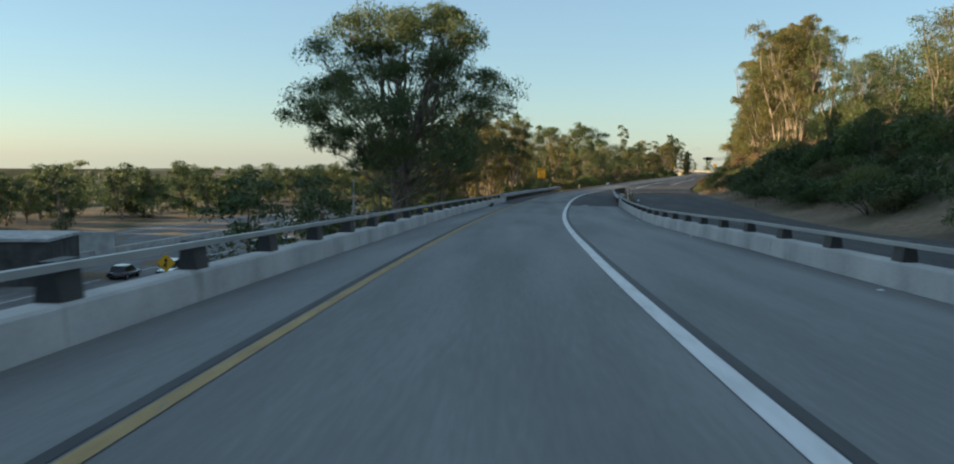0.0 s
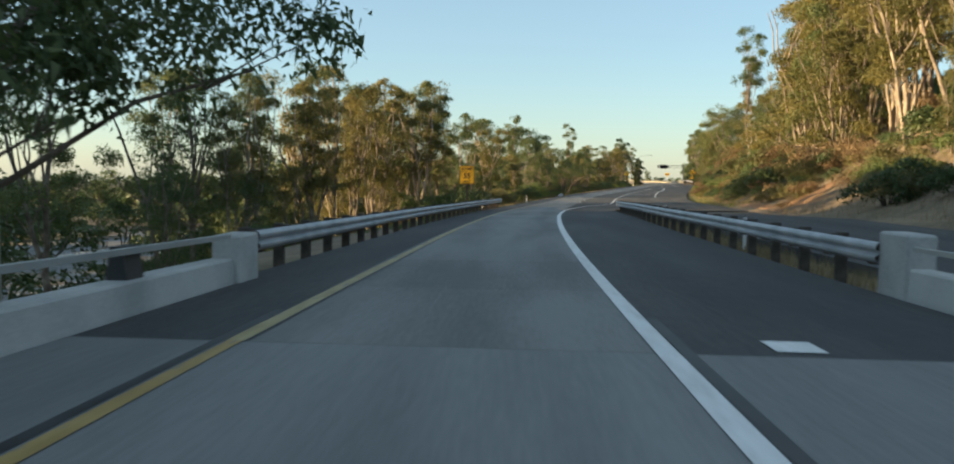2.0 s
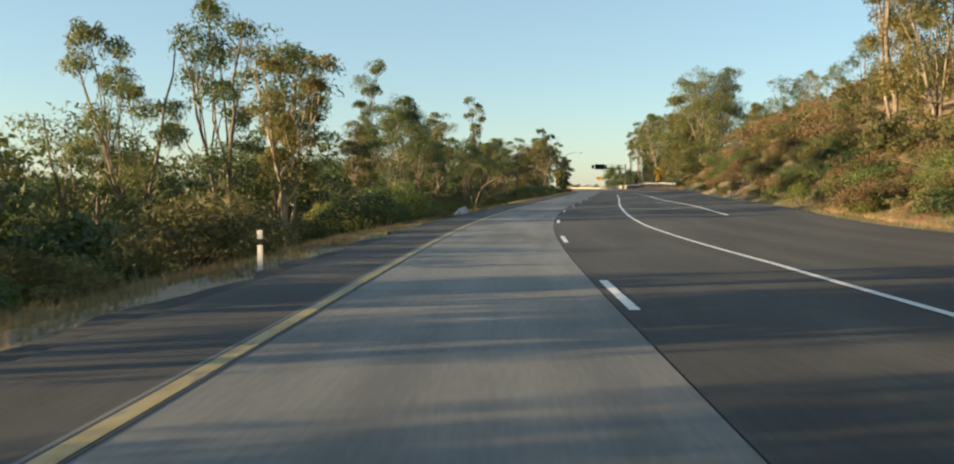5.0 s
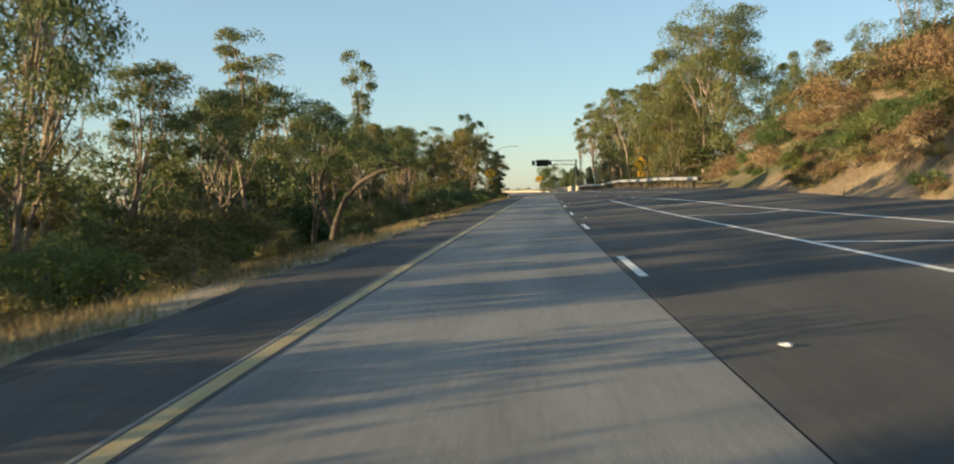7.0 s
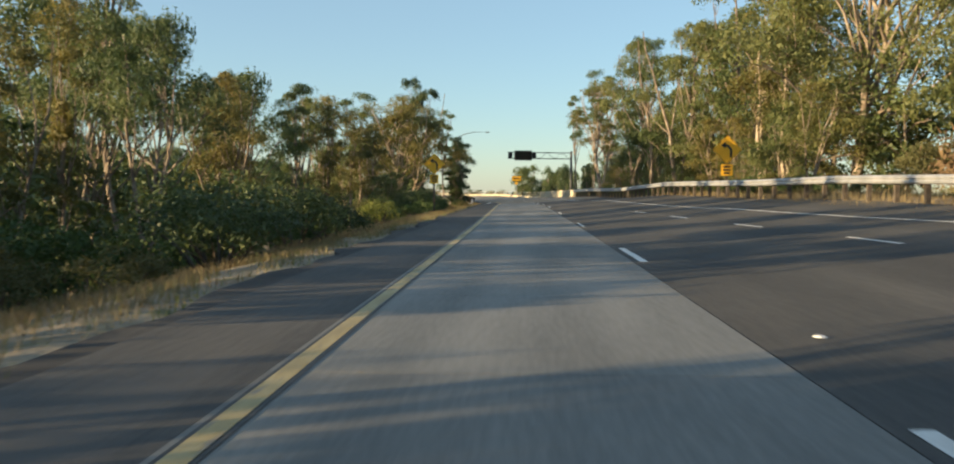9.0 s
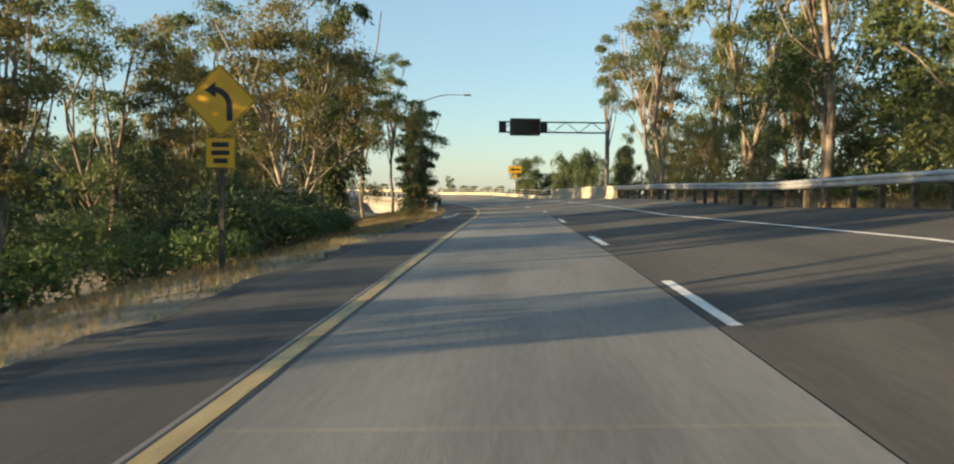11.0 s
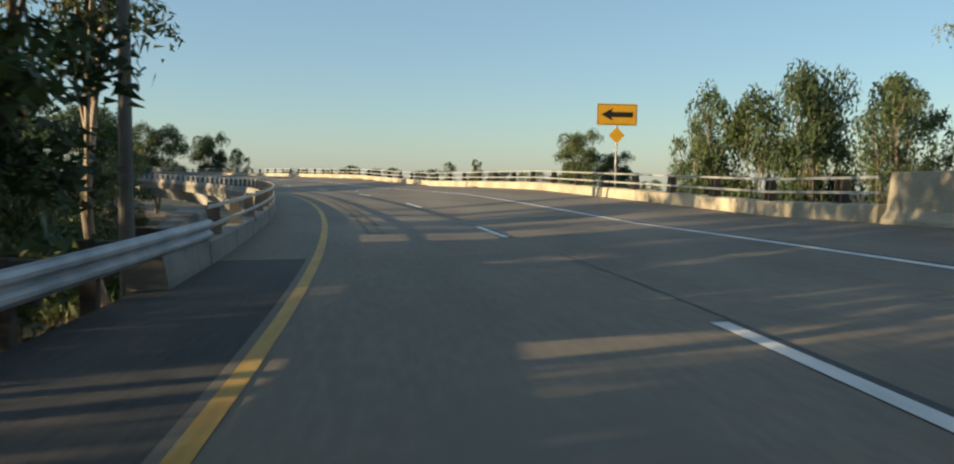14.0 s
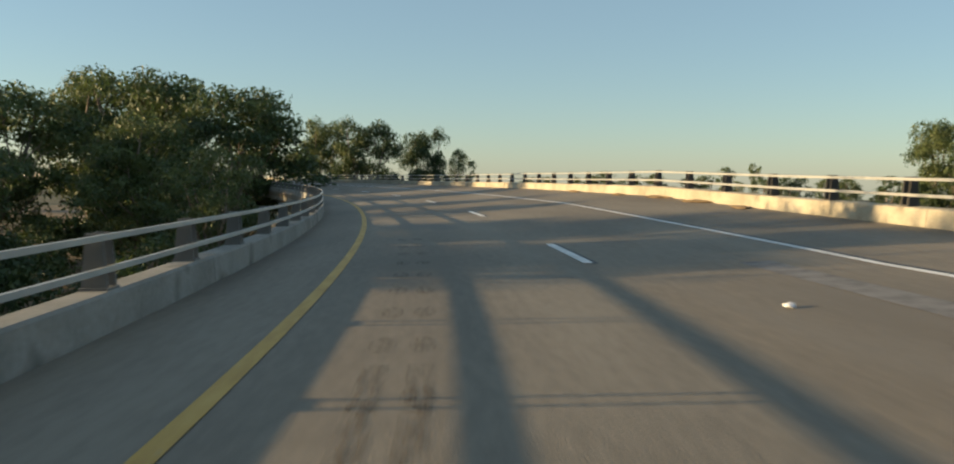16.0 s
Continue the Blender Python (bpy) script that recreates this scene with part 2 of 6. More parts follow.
M_LEAF_DARK = material("dense_dark_leaves", [(0.036, 0.06, 0.02), (0.066, 0.1, 0.03), (0.118, 0.146, 0.046)], 0.3, 0.55, per_object=0.2, per_island=0.2, translucent=0.32)
M_BUSH = material("shrub_leaves", [(0.06, 0.1, 0.028), (0.105, 0.155, 0.042), (0.17, 0.2, 0.06)], 0.3, 0.6, per_object=0.3, per_island=0.2, translucent=0.42)
M_BUSH_OLIVE = material("olive_drab_shrub_leaves", [(0.1, 0.1, 0.035), (0.155, 0.145, 0.052), (0.215, 0.19, 0.075)], 0.3, 0.7, per_object=0.3, per_island=0.2, translucent=0.4)
M_BUSH_LIME = material("yellow_green_shrub_leaves", [(0.13, 0.16, 0.03), (0.19, 0.215, 0.042), (0.26, 0.27, 0.065)], 0.3, 0.6, per_object=0.3, per_island=0.2, translucent=0.42)
M_BUSH_DRY = material("dry_shrub_twigs", [(0.13, 0.082, 0.042), (0.2, 0.135, 0.066), (0.27, 0.19, 0.095)], 0.3, 0.8, per_object=0.3, per_island=0.2, translucent=0.2)
M_GRASS = material("dry_grass", [(0.18, 0.135, 0.065), (0.27, 0.21, 0.105), (0.36, 0.29, 0.15)], 0.5, 0.85, per_island=0.3, translucent=0.3)
M_GREENGRASS = material("green_grass", [(0.07, 0.1, 0.025), (0.12, 0.16, 0.04), (0.2, 0.2, 0.07)], 0.5, 0.85, per_island=0.3, translucent=0.3)
M_PAINT_W = material("white_car_paint", [(0.72, 0.72, 0.72), (0.78, 0.78, 0.78)], 1, 0.3, coat=0.6)
M_PAINT_K = material("black_car_paint", [(0.015, 0.015, 0.017), (0.022, 0.022, 0.025)], 1, 0.25, coat=0.8)
M_PAINT_S = material("silver_car_paint", [(0.4, 0.41, 0.42), (0.46, 0.47, 0.48)], 1, 0.3, 0.5, coat=0.6)
M_GLASS = material("dark_car_glass", [(0.015, 0.017, 0.02), (0.02, 0.022, 0.025)], 1, 0.08)
M_TYRE = material("tyre_rubber", [(0.015, 0.015, 0.015), (0.025, 0.025, 0.025)], 3, 0.85)
M_LENS_R = material("red_lamp_lens", [(0.3, 0.01, 0.01), (0.36, 0.015, 0.012)], 3, 0.25)
M_LITTER = material("pale_litter", [(0.7, 0.71, 0.72), (0.82, 0.83, 0.84)], 6, 0.7)


# ---- mesh helpers ----
def mesh(name, verts, faces, mat, smooth=False, uv=None):
    me = bpy.data.meshes.new(name)
    me.from_pydata(verts, [], faces)
    me.materials.append(mat)
    if smooth:
        me.polygons.foreach_set("use_smooth", [True] * len(me.polygons))
    if uv is not None:
        layer = me.uv_layers.new(name="UVMap")
        idx = np.empty(len(me.loops), int)
        me.loops.foreach_get("vertex_index", idx)
        layer.data.foreach_set("uv", np.asarray(uv, float)[idx].ravel())
    me.update()
    return me


def part(name, bm, mat, parent=None, label="", smooth=False):
    """Links a bmesh (or a ready mesh) as one object under a thing."""
    if isinstance(bm, bpy.types.Mesh):
        me = bm
    else:
        me = bpy.data.meshes.new(name)
        bm.to_mesh(me)
        bm.free()
        me.materials.append(mat)
        if smooth:
            me.polygons.foreach_set("use_smooth", [True] * len(me.polygons))
    ob = new(name, me)
    if parent is not None:
        ob.parent = parent
    return tagged(ob, label) if label else ob


def thing(name, label, category, m=None, group="", kind=""):
    ob = new(name)
    ob.empty_display_size = 0.3
    if m is not None:
        ob.matrix_basis = m
    return tagged(ob, label, category, group, kind)


def box(bm, x0, x1, y0, y1, z0, z1, bevel=0.0, m=None):
    r = bmesh.ops.create_cube(bm, size=1.0)
    vs = r["verts"]
    for v in vs:
        v.co = Vector((x0 + (v.co.x + 0.5) * (x1 - x0), y0 + (v.co.y + 0.5) * (y1 - y0), z0 + (v.co.z + 0.5) * (z1 - z0)))
    if bevel:
        es = list({e for v in vs for e in v.link_edges})
        vs = [v for v in bmesh.ops.bevel(bm, geom=es, offset=bevel, segments=1, affect="EDGES")["verts"]] + [v for v in vs if v.is_valid]
        vs = list(set(vs))
    if m is not None:
        bmesh.ops.transform(bm, matrix=m, verts=[v for v in vs if v.is_valid])
    return bm


def boxed(*a, **k):
    return box(bmesh.new(), *a, **k)


def tube(bm, a, b, r0, r1, n=10):
    a, b = Vector(a), Vector(b)
    m = Matrix.Translation((a + b) / 2) @ (b - a).to_track_quat("Z", "Y").to_matrix().to_4x4()
    bmesh.ops.create_cone(bm, cap_ends=True, segments=n, radius1=r0, radius2=r1, depth=(b - a).length, matrix=m)
    return bm


def tubed(*a, **k):
    return tube(bmesh.new(), *a, **k)


def stand(s, d, up=0.0, turn=0.0):
    """The pose of a thing on the road's line: x to the right, y along the road."""
    p = at(s, d, up)
    return Matrix.Translation(p) @ Matrix.Rotation(heading(s) + radians(turn), 4, "Z")


def stations(s0, s1, step):
    inner = np.arange(math.ceil(s0 / step + 0.05) * step, s1 - 0.05 * step, step)
    return np.concatenate([[s0], inner, [s1]])


def sheet(name, s0, s1, left, right, mat, up=0.0, thick=0.3, across=4, step=2.0):
    """A paved surface between two sideways limits, each a number or a function of s."""
    ss = stations(s0, s1, step)
    lim = [[v(s) if callable(v) else v for s in ss] for v in (left, right)]
    inner = [float(k) for k in range(math.ceil(max(lim[0]) + 0.2), math.floor(min(lim[1]) - 0.2) + 1) if k % 2 == 0 or k == 4]
    across = len(inner) + 1
    verts, uv, faces = [], [], []
    for s in ss:
        a, b = (v(s) if callable(v) else v for v in (left, right))
        row = [a, *inner, b]
        for d in row:
            verts.append(at(s, d, up))
            uv.append((s, d))
        for d in (b, a):
            verts.append(at(s, d, up - thick))
            uv.append((s, d))
    k = across + 3
    for i in range(len(ss) - 1):
        for j in range(k):
            p, q = i * k + j, i * k + (j + 1) % k
            faces.append((p, q, q + k, p + k))
    faces.append(tuple(range(k))[::-1])
    faces.append(tuple((len(ss) - 1) * k + j for j in range(k)))
    return mesh(name, verts, faces, mat, False, uv)


def ribbon(name, profile, s0, s1, mat, step=2.0, closed=True, smooth=False, offset=None):
    """A mesh of one cross-section, points (d, up), drawn along the road from s0 to s1. offset(s) shifts it sideways."""
    ss = stations(s0, s1, step)
    n = len(ss) - 1
    k = len(profile)
    verts, uv, faces = [], [], []
    for s in ss:
        o = offset(s) if offset else 0.0
        acc = 0.0
        for j, (d, up) in enumerate(profile):
            verts.append(at(s, d + o, up))
            if j:
                acc += math.hypot(d - profile[j - 1][0], up - profile[j - 1][1])
            uv.append((s, d + o + up))
    for i in range(n):
        for j in range(k if closed else k - 1):
            a, b = i * k + j, i * k + (j + 1) % k
            faces.append((a, b, b + k, a + k))
    if closed:
        faces.append(tuple(range(k))[::-1])
        faces.append(tuple(n * k + j for j in range(k)))
    return mesh(name, verts, faces, mat, smooth, uv)


def strip(name, s0, s1, d0, d1, mat, up=0.006, thick=0.0, step=2.0, offset=None):
    """A flat band on the road: top skin only, or with thickness."""
    if thick:
        return ribbon(name, [(d0, up), (d1, up), (d1, up - thick), (d0, up - thick)], s0, s1, mat, step, True, offset=offset)
    return ribbon(name, [(d0, up), (d1, up)], s0, s1, mat, step, False, offset=offset)


def structure(name, me, label, category, parent=None):
    ob = new(name, me)
    if parent is not None:
        ob.parent = parent
        return ob
    return tagged(ob, label, category, kind="structure")


# ---- terrain ----
def smooth01(x):
    x = np.clip(x, 0, 1)
    return x * x * (3 - 2 * x)


SAMPLE_XY = np.stack([R_X, R_Y], 1)


def nearest(x, y):
    """s and d of world places (arrays)."""
    p = np.stack([x, y], -1)
    best = np.empty(len(p), int)
    for k in range(0, len(p), 4000):
        q = p[k:k + 4000]
        best[k:k + 4000] = ((q[:, None, :] - SAMPLE_XY[None]) ** 2).sum(-1).argmin(1)
    off = p - SAMPLE_XY[best]
    h = R_HEAD[best]
    d = off[:, 0] * np.cos(h) + off[:, 1] * np.sin(h)
    along = -off[:, 0] * np.sin(h) + off[:, 1] * np.cos(h)
    far = np.hypot(off[:, 0], off[:, 1])
    d = np.where(np.abs(d) < far * 0.9, np.sign(d) * far, d)
    return RS[best] + along * (np.abs(along) < 400), d, best


LEFT_LOW = -12.0


def ground_height(x, y):
    s, d, b = nearest(np.atleast_1d(np.asarray(x, float)), np.atleast_1d(np.asarray(y, float)))
    z0 = R_Z[b] + np.clip(d, -3, 18) * R_BANK[b] + np.clip(d - 4, 0, 14) * np.interp(s, EXTRA_S, EXTRA)
    # left of the embankment
    rel = np.interp(d, [-36, -24, -14, -7, -3.5, -1.5, 0], [-20, -5.2, -2.6, -0.9, -0.3, -0.14, -0.35])
    left_b = np.maximum(np.where(d < -34, LEFT_LOW, z0 + rel), LEFT_LOW)
    left_a = np.where(d < -2.0, LEFT_LOW, LEFT_LOW + (z0 - 1.0 - LEFT_LOW) * smooth01((d + 2) / 9))
    left_c = np.full_like(d, -11.0)
    # right: verge, cut slope, flat woods
    hill = np.interp(d, [0, 7, 8.5, 17, 19, 21, 24, 32, 46, 70, 150, 400], [-0.35, -0.35, -0.35, -0.35, -0.1, 0.3, 1.8, 6.6, 13.5, 21, 30, 34])
    cut = np.interp(d, [0, 16.5, 18.5, 20, 23, 30, 46, 70, 150, 400], [-0.35, -0.35, 0.1, 1.4, 4.2, 8.5, 14.5, 21, 30, 34])
    hill = hill + (cut - hill) * smooth01((s - 190) / 50)
    flat = np.interp(d, [0, 11, 13, 20, 40, 90, 400], [-0.4, -0.4, -0.15, -0.1, -0.6, -2.5, -4])
    right_b = z0 + hill + (flat - hill) * smooth01((s - 276) / 16)
    right_c = np.full_like(d, -11.0)
    in_a = 1 - smooth01((s - 56) / 20)
    in_cl, in_cr = smooth01((s - 390) / 14), smooth01((s - 398) / 22)
    left = left_b + (left_a - left_b) * in_a
    left = left + (left_c - left) * in_cl
    right = right_b + (right_c - right_b) * in_cr
    z = np.where(d < 0, left, right)
    seam = np.abs(d) < 2.5
    mid = np.where(d < 0, left, right)
    z = np.where(seam & (s > 396), -11.0, mid)
    z = np.where((d >= 0) & (d < 13.0) & (s > 396), -11.0, z)
    # between bridge ends the bank rises under the deck
    under = (d >= 0) & (d < 7) & (s < 76)
    z = np.where(under, z + (left_a - z) * in_a, z)
    # unseen hill added on the left; its shadow keeps the first bridge in shade
    shade_hill = smooth01((-d - 84) / 60) * (1 - smooth01((s - 62) / 75))
    z = z + np.where(d < 0, 42.0 * shade_hill, 0)
    z = z - np.where(d < -125, (-d - 125) * 0.08 * smooth01((s - 110) / 40), 0)
    rough = 0.35 * smooth01((np.abs(d - 4) - 16) / 14)
    return z + rough * np.sin(x * 0.31 + 1.7 * np.sin(y * 0.13)) * np.sin(y * 0.27 + np.sin(x * 0.19))


def build_ground():
    xs = np.concatenate([[-3500, -1800, -900, -500], np.arange(-320, -62, 10.0), np.arange(-60, 150, 3.0), np.arange(150, 480, 10.0), [600, 1000, 1900, 3500]])
    ys = np.concatenate([[-3000, -1400, -600, -250], np.arange(-120, -40, 10.0), np.arange(-40, 470, 3.0), np.arange(470, 900, 8.0), [1000, 1300, 2000, 3800]])
    gx, gy = np.meshgrid(xs, ys)
    x, y = gx.ravel(), gy.ravel()
    z = ground_height(x, y)
    far = np.hypot(x - 60, y - 250)
    z = np.where(far > 700, np.clip(z, -12, -6) - (far - 700) * 0.055, z)  # the land falls away to the coast
    nx, ny = len(xs), len(ys)
    i, j = np.meshgrid(np.arange(nx - 1), np.arange(ny - 1))
    a = (j * nx + i).ravel()
    faces = np.stack([a, a + 1, a + 1 + nx, a + nx], 1).tolist()
    me = mesh("ground", np.stack([x, y, z], 1).tolist(), faces, M_GROUND, True)
    me.materials.append(M_SCRUB)
    s, d, b = nearest(x, y)
    drift = 9 * np.sin(x * 0.11 + 2 * np.sin(y * 0.053)) + 6 * np.sin(y * 0.17 + np.sin(x * 0.23))  # the scrub's edge wanders
    away = np.where(d < 0, -d > 118 + drift, d > 46 + drift).reshape(ny, nx)
    me.polygons.foreach_set("material_index", (away[:-1, :-1] & away[1:, 1:]).ravel().astype(np.int32))
    structure("ground", me, "dry brown earth with leaf litter and grass", "ground")


build_ground()


def gz(x, y):
    return float(ground_height(np.array([x]), np.array([y]))[0])


def planted(s, d):
    p = at(s, d)
    return p.x, p.y, gz(p.x, p.y)


# ---- roads ----
def table(*pairs):
    xs, ys = zip(*pairs)
    return lambda s: float(np.interp(s, xs, ys))


lane_right = table((268, 13.2), (276, 12.25), (284, 11.0), (294, 9.8), (310, 8.9), (332, 8.2), (345, 7.9), (356, 7.6), (720, 7.6))
gore_left = table((-20, 3.76), (106, 3.76), (122, 3.95), (130, 4.6), (136, 5.3), (143, 6.6), (150, 7.4), (160, 7.7), (240, 7.75), (263, 7.4))
gore_right = table((190, 12.9), (207, 12.5), (220, 11.9), (246, 11.3), (252, 10.9), (258, 10.25), (262.5, 9.5))
barrier_right = table((362, 11.0), (720, 11.0))
rail_right = table((276, 16.0), (289, 14.6), (300, 13.8), (340, 12.1), (362, 11.1))

structure("road", sheet("road", -20, 64, -1.85, 8.15, M_DECK, 0.0, 0.45), "pale worn concrete bridge deck of the ramp", "road")
structure("deck_girder", ribbon("deck_girder", [(-1.2, -0.45), (7.4, -0.45), (6.4, -2.0), (-0.2, -2.0)], -20, 68, M_PARAPET), "concrete box girder under the ramp", "girder")
lane = structure("concrete_lane", sheet("concrete_lane", 64, 349, -0.1, 3.82, M_SEAM, -0.022, 0.3, 2), "pale concrete lane of worn slabs with dark joints", "road")
structure("shoulder", sheet("shoulder", 64, 394, table((64, -1.75), (340, -1.75), (366, -2.3), (384, -2.1), (394, -1.8)), -0.1, M_ASPHALT, -0.004, 0.3, 1), "dark asphalt shoulder beside the yellow line", "shoulder")
ragged = lambda s: -2.25 - 0.16 * math.sin(s * 0.83) - 0.1 * math.sin(s * 2.3 + 1) - 0.06 * math.sin(s * 5.1)
structure("shoulder_edge", sheet("shoulder_edge", 130.5, 372, ragged, -1.76, M_ASPHALT_DARK, -0.03, 0.3, 1, 0.8), "broken dark asphalt edge of the shoulder", "shoulder")
structure("ramp_shoulder", sheet("ramp_shoulder", 64, 124, 3.82, 7.6, M_ASPHALT, -0.004, 0.3, 2), "dark asphalt shoulder inside the guardrail", "shoulder")
structure("carriageway", sheet("carriageway", 124, 349, 3.82, table((124, 17.5), (265, 17.5), (280, 15.8), (300, 14.2), (340, 12.4), (349, 11.9)), M_ASPHALT, -0.004, 0.3, 6), "dark asphalt lanes of the joining highway", "road")
structure("highway", sheet("highway", -20, 124, 9.6, 18.0, M_ASPHALT, -0.1, 0.5, 3), "asphalt highway alongside the ramp", "road")
structure("approach_deck", sheet("approach_deck", 349, 394, -0.1, lambda s: barrier_right(s) + 0.5, M_FLYDECK, 0.0, 0.4, 6), "pale concrete approach slab of the flyover", "road")
structure("flyover_deck", sheet("flyover_deck", 394, 715, -2.0, lambda s: barrier_right(s) + 0.5, M_FLYDECK, 0.0, 0.4, 6), "pale concrete deck of the curving flyover", "road")
structure("flyover_girder", ribbon("flyover_girder", [(-1.6, -0.4), (10.8, -0.4), (9.6, -2.3), (0.0, -2.3)], 398, 715, M_PARAPET), "concrete box girder under the flyover", "girder")

# ---- lane lines ----
def painted(name, s0, s1, path, width, mat, label, up=0.008, step=2.0, thing_group=""):
    f = path if callable(path) else (lambda s: path)
    me = ribbon(name, [(-width / 2, up), (width / 2, up)], s0, s1, mat, step, False, offset=f)
    if thing_group:
        return tagged(new(name, me), label, "lane dash", thing_group)
    return structure(name, me, label, "road line")


painted("yellow_line", -20, 64, 0.0, 0.13, M_YELLOW_WORN, "worn yellow edge line")
painted("faded_yellow_line", 64, 345, table((64, 0.0), (74, 0.07), (345, 0.07)), 0.16, M_YELLOW_OLD, "faded tan-yellow edge line beside the concrete lane")
painted("yellow_edge_seam", 64, 345, table((64, -0.09), (74, -0.03), (345, -0.03)), 0.03, M_SEAM, "dark seam along the faded yellow line", 0.006)
painted("yellow_lane_seam", 64, 345, table((64, 0.1), (74, 0.175), (345, 0.175)), 0.035, M_SEAM, "dark seam along the faded yellow line", 0.006)
painted("bright_yellow_line", 345, 715, 0.07, 0.15, M_YELLOW, "bright yellow edge line curving over the flyover")
painted("yellow_seam", -20, 66, -0.15, 0.1, M_SEAM, "dark seam beside the yellow line", 0.006)
painted("white_edge_line", -20, 119.4, gore_left, 0.2, M_WHITE, "white edge line of the ramp", step=1.0)
painted("white_gore_line", 121.6, 263, gore_left, 0.15, M_WHITE, "white line that swings out where the ramp joins", step=1.0)
structure("white_patch", strip("white_patch", 64.2, 64.75, 4.75, 5.2, M_WHITE, 0.008), "small white painted patch on the ramp shoulder", "road mark")
painted("white_seam", -20, 66, 3.94, 0.12, M_SEAM, "dark seam beside the white line", 0.006)
painted("gore_line", 190, 262.5, gore_right, 0.2, M_WHITE, "white line of the painted gore", step=1.0)
for s0, d0, dm, d1 in ((200.5, 7.8, 10.6, 12.6), (216.2, 7.85, 10.2, 12.0), (231.8, 7.85, 10.0, 11.6), (246.5, 7.8, 9.7, 11.2), (260.0, 7.5, 9.0, 10.0)):
    pts = ((s0, d0), (s0 - 1.8, dm), (s0 - 0.3, d1))
    verts = [at(a + e, d, 0.008) for a, d in pts for e in (-0.15, 0.15)]
    structure("gore_chevron", mesh("gore_chevron", verts, [(0, 2, 3, 1), (2, 4, 5, 3)], M_WHITE, False, [(a + e, d) for a, d in pts for e in (0, 0.3)]), "white chevron bar of the painted gore", "road line")
structure("shoulder_mark", strip("shoulder_mark", 196.4, 197.7, -0.84, -0.76, M_WHITE, 0.008), "short thin white mark on the shoulder", "road mark")
for k in range(9, 21):
    s0 = 21.43 + 14.63 * k
    painted("lane_dash", s0, s0 + 3.66, 4.0, 0.14, M_WHITE, "white painted lane dash", 0.006, 1.0, "broken lane line")
for k in range(22, 48):
    s0 = 3.11 + 14.63 * k
    structure("old_dash", strip("old_dash", s0 - 0.1, s0 + 3.8, 4.02, 4.13, M_SEAM, 0.005), "dark remnant of an older lane dash", "road line")
    painted("lane_dash", s0, s0 + 3.66, 3.98, 0.16, M_WHITE, "white painted lane dash", 0.008, 1.0, "broken lane line")
side_lane = table((264, 9.4), (272, 8.9), (279, 8.3), (287, 7.6), (300, 6.9))
for s0 in (263.8, 271.0, 278.3, 285.6, 292.9):
    painted("lane_dash", s0, s0 + 2.3, side_lane, 0.12, M_WHITE, "white painted lane dash", 0.006, 1.0, "broken lane line of the side lanes")
painted("lane_joint", 345, 394, table((345, 4.12), (352, 4.25), (394, 4.1)), 0.03, M_SEAM, "dark cracked joint between the lanes", 0.006, 1.0)
painted("right_edge_line", 268, 715, lane_right, 0.14, M_WHITE, "white right edge line")
painted("right_edge_shadow", 349, 715, lambda s: lane_right(s) + 0.13, 0.1, M_SEAM, "dark old seam beside the edge line", 0.006)

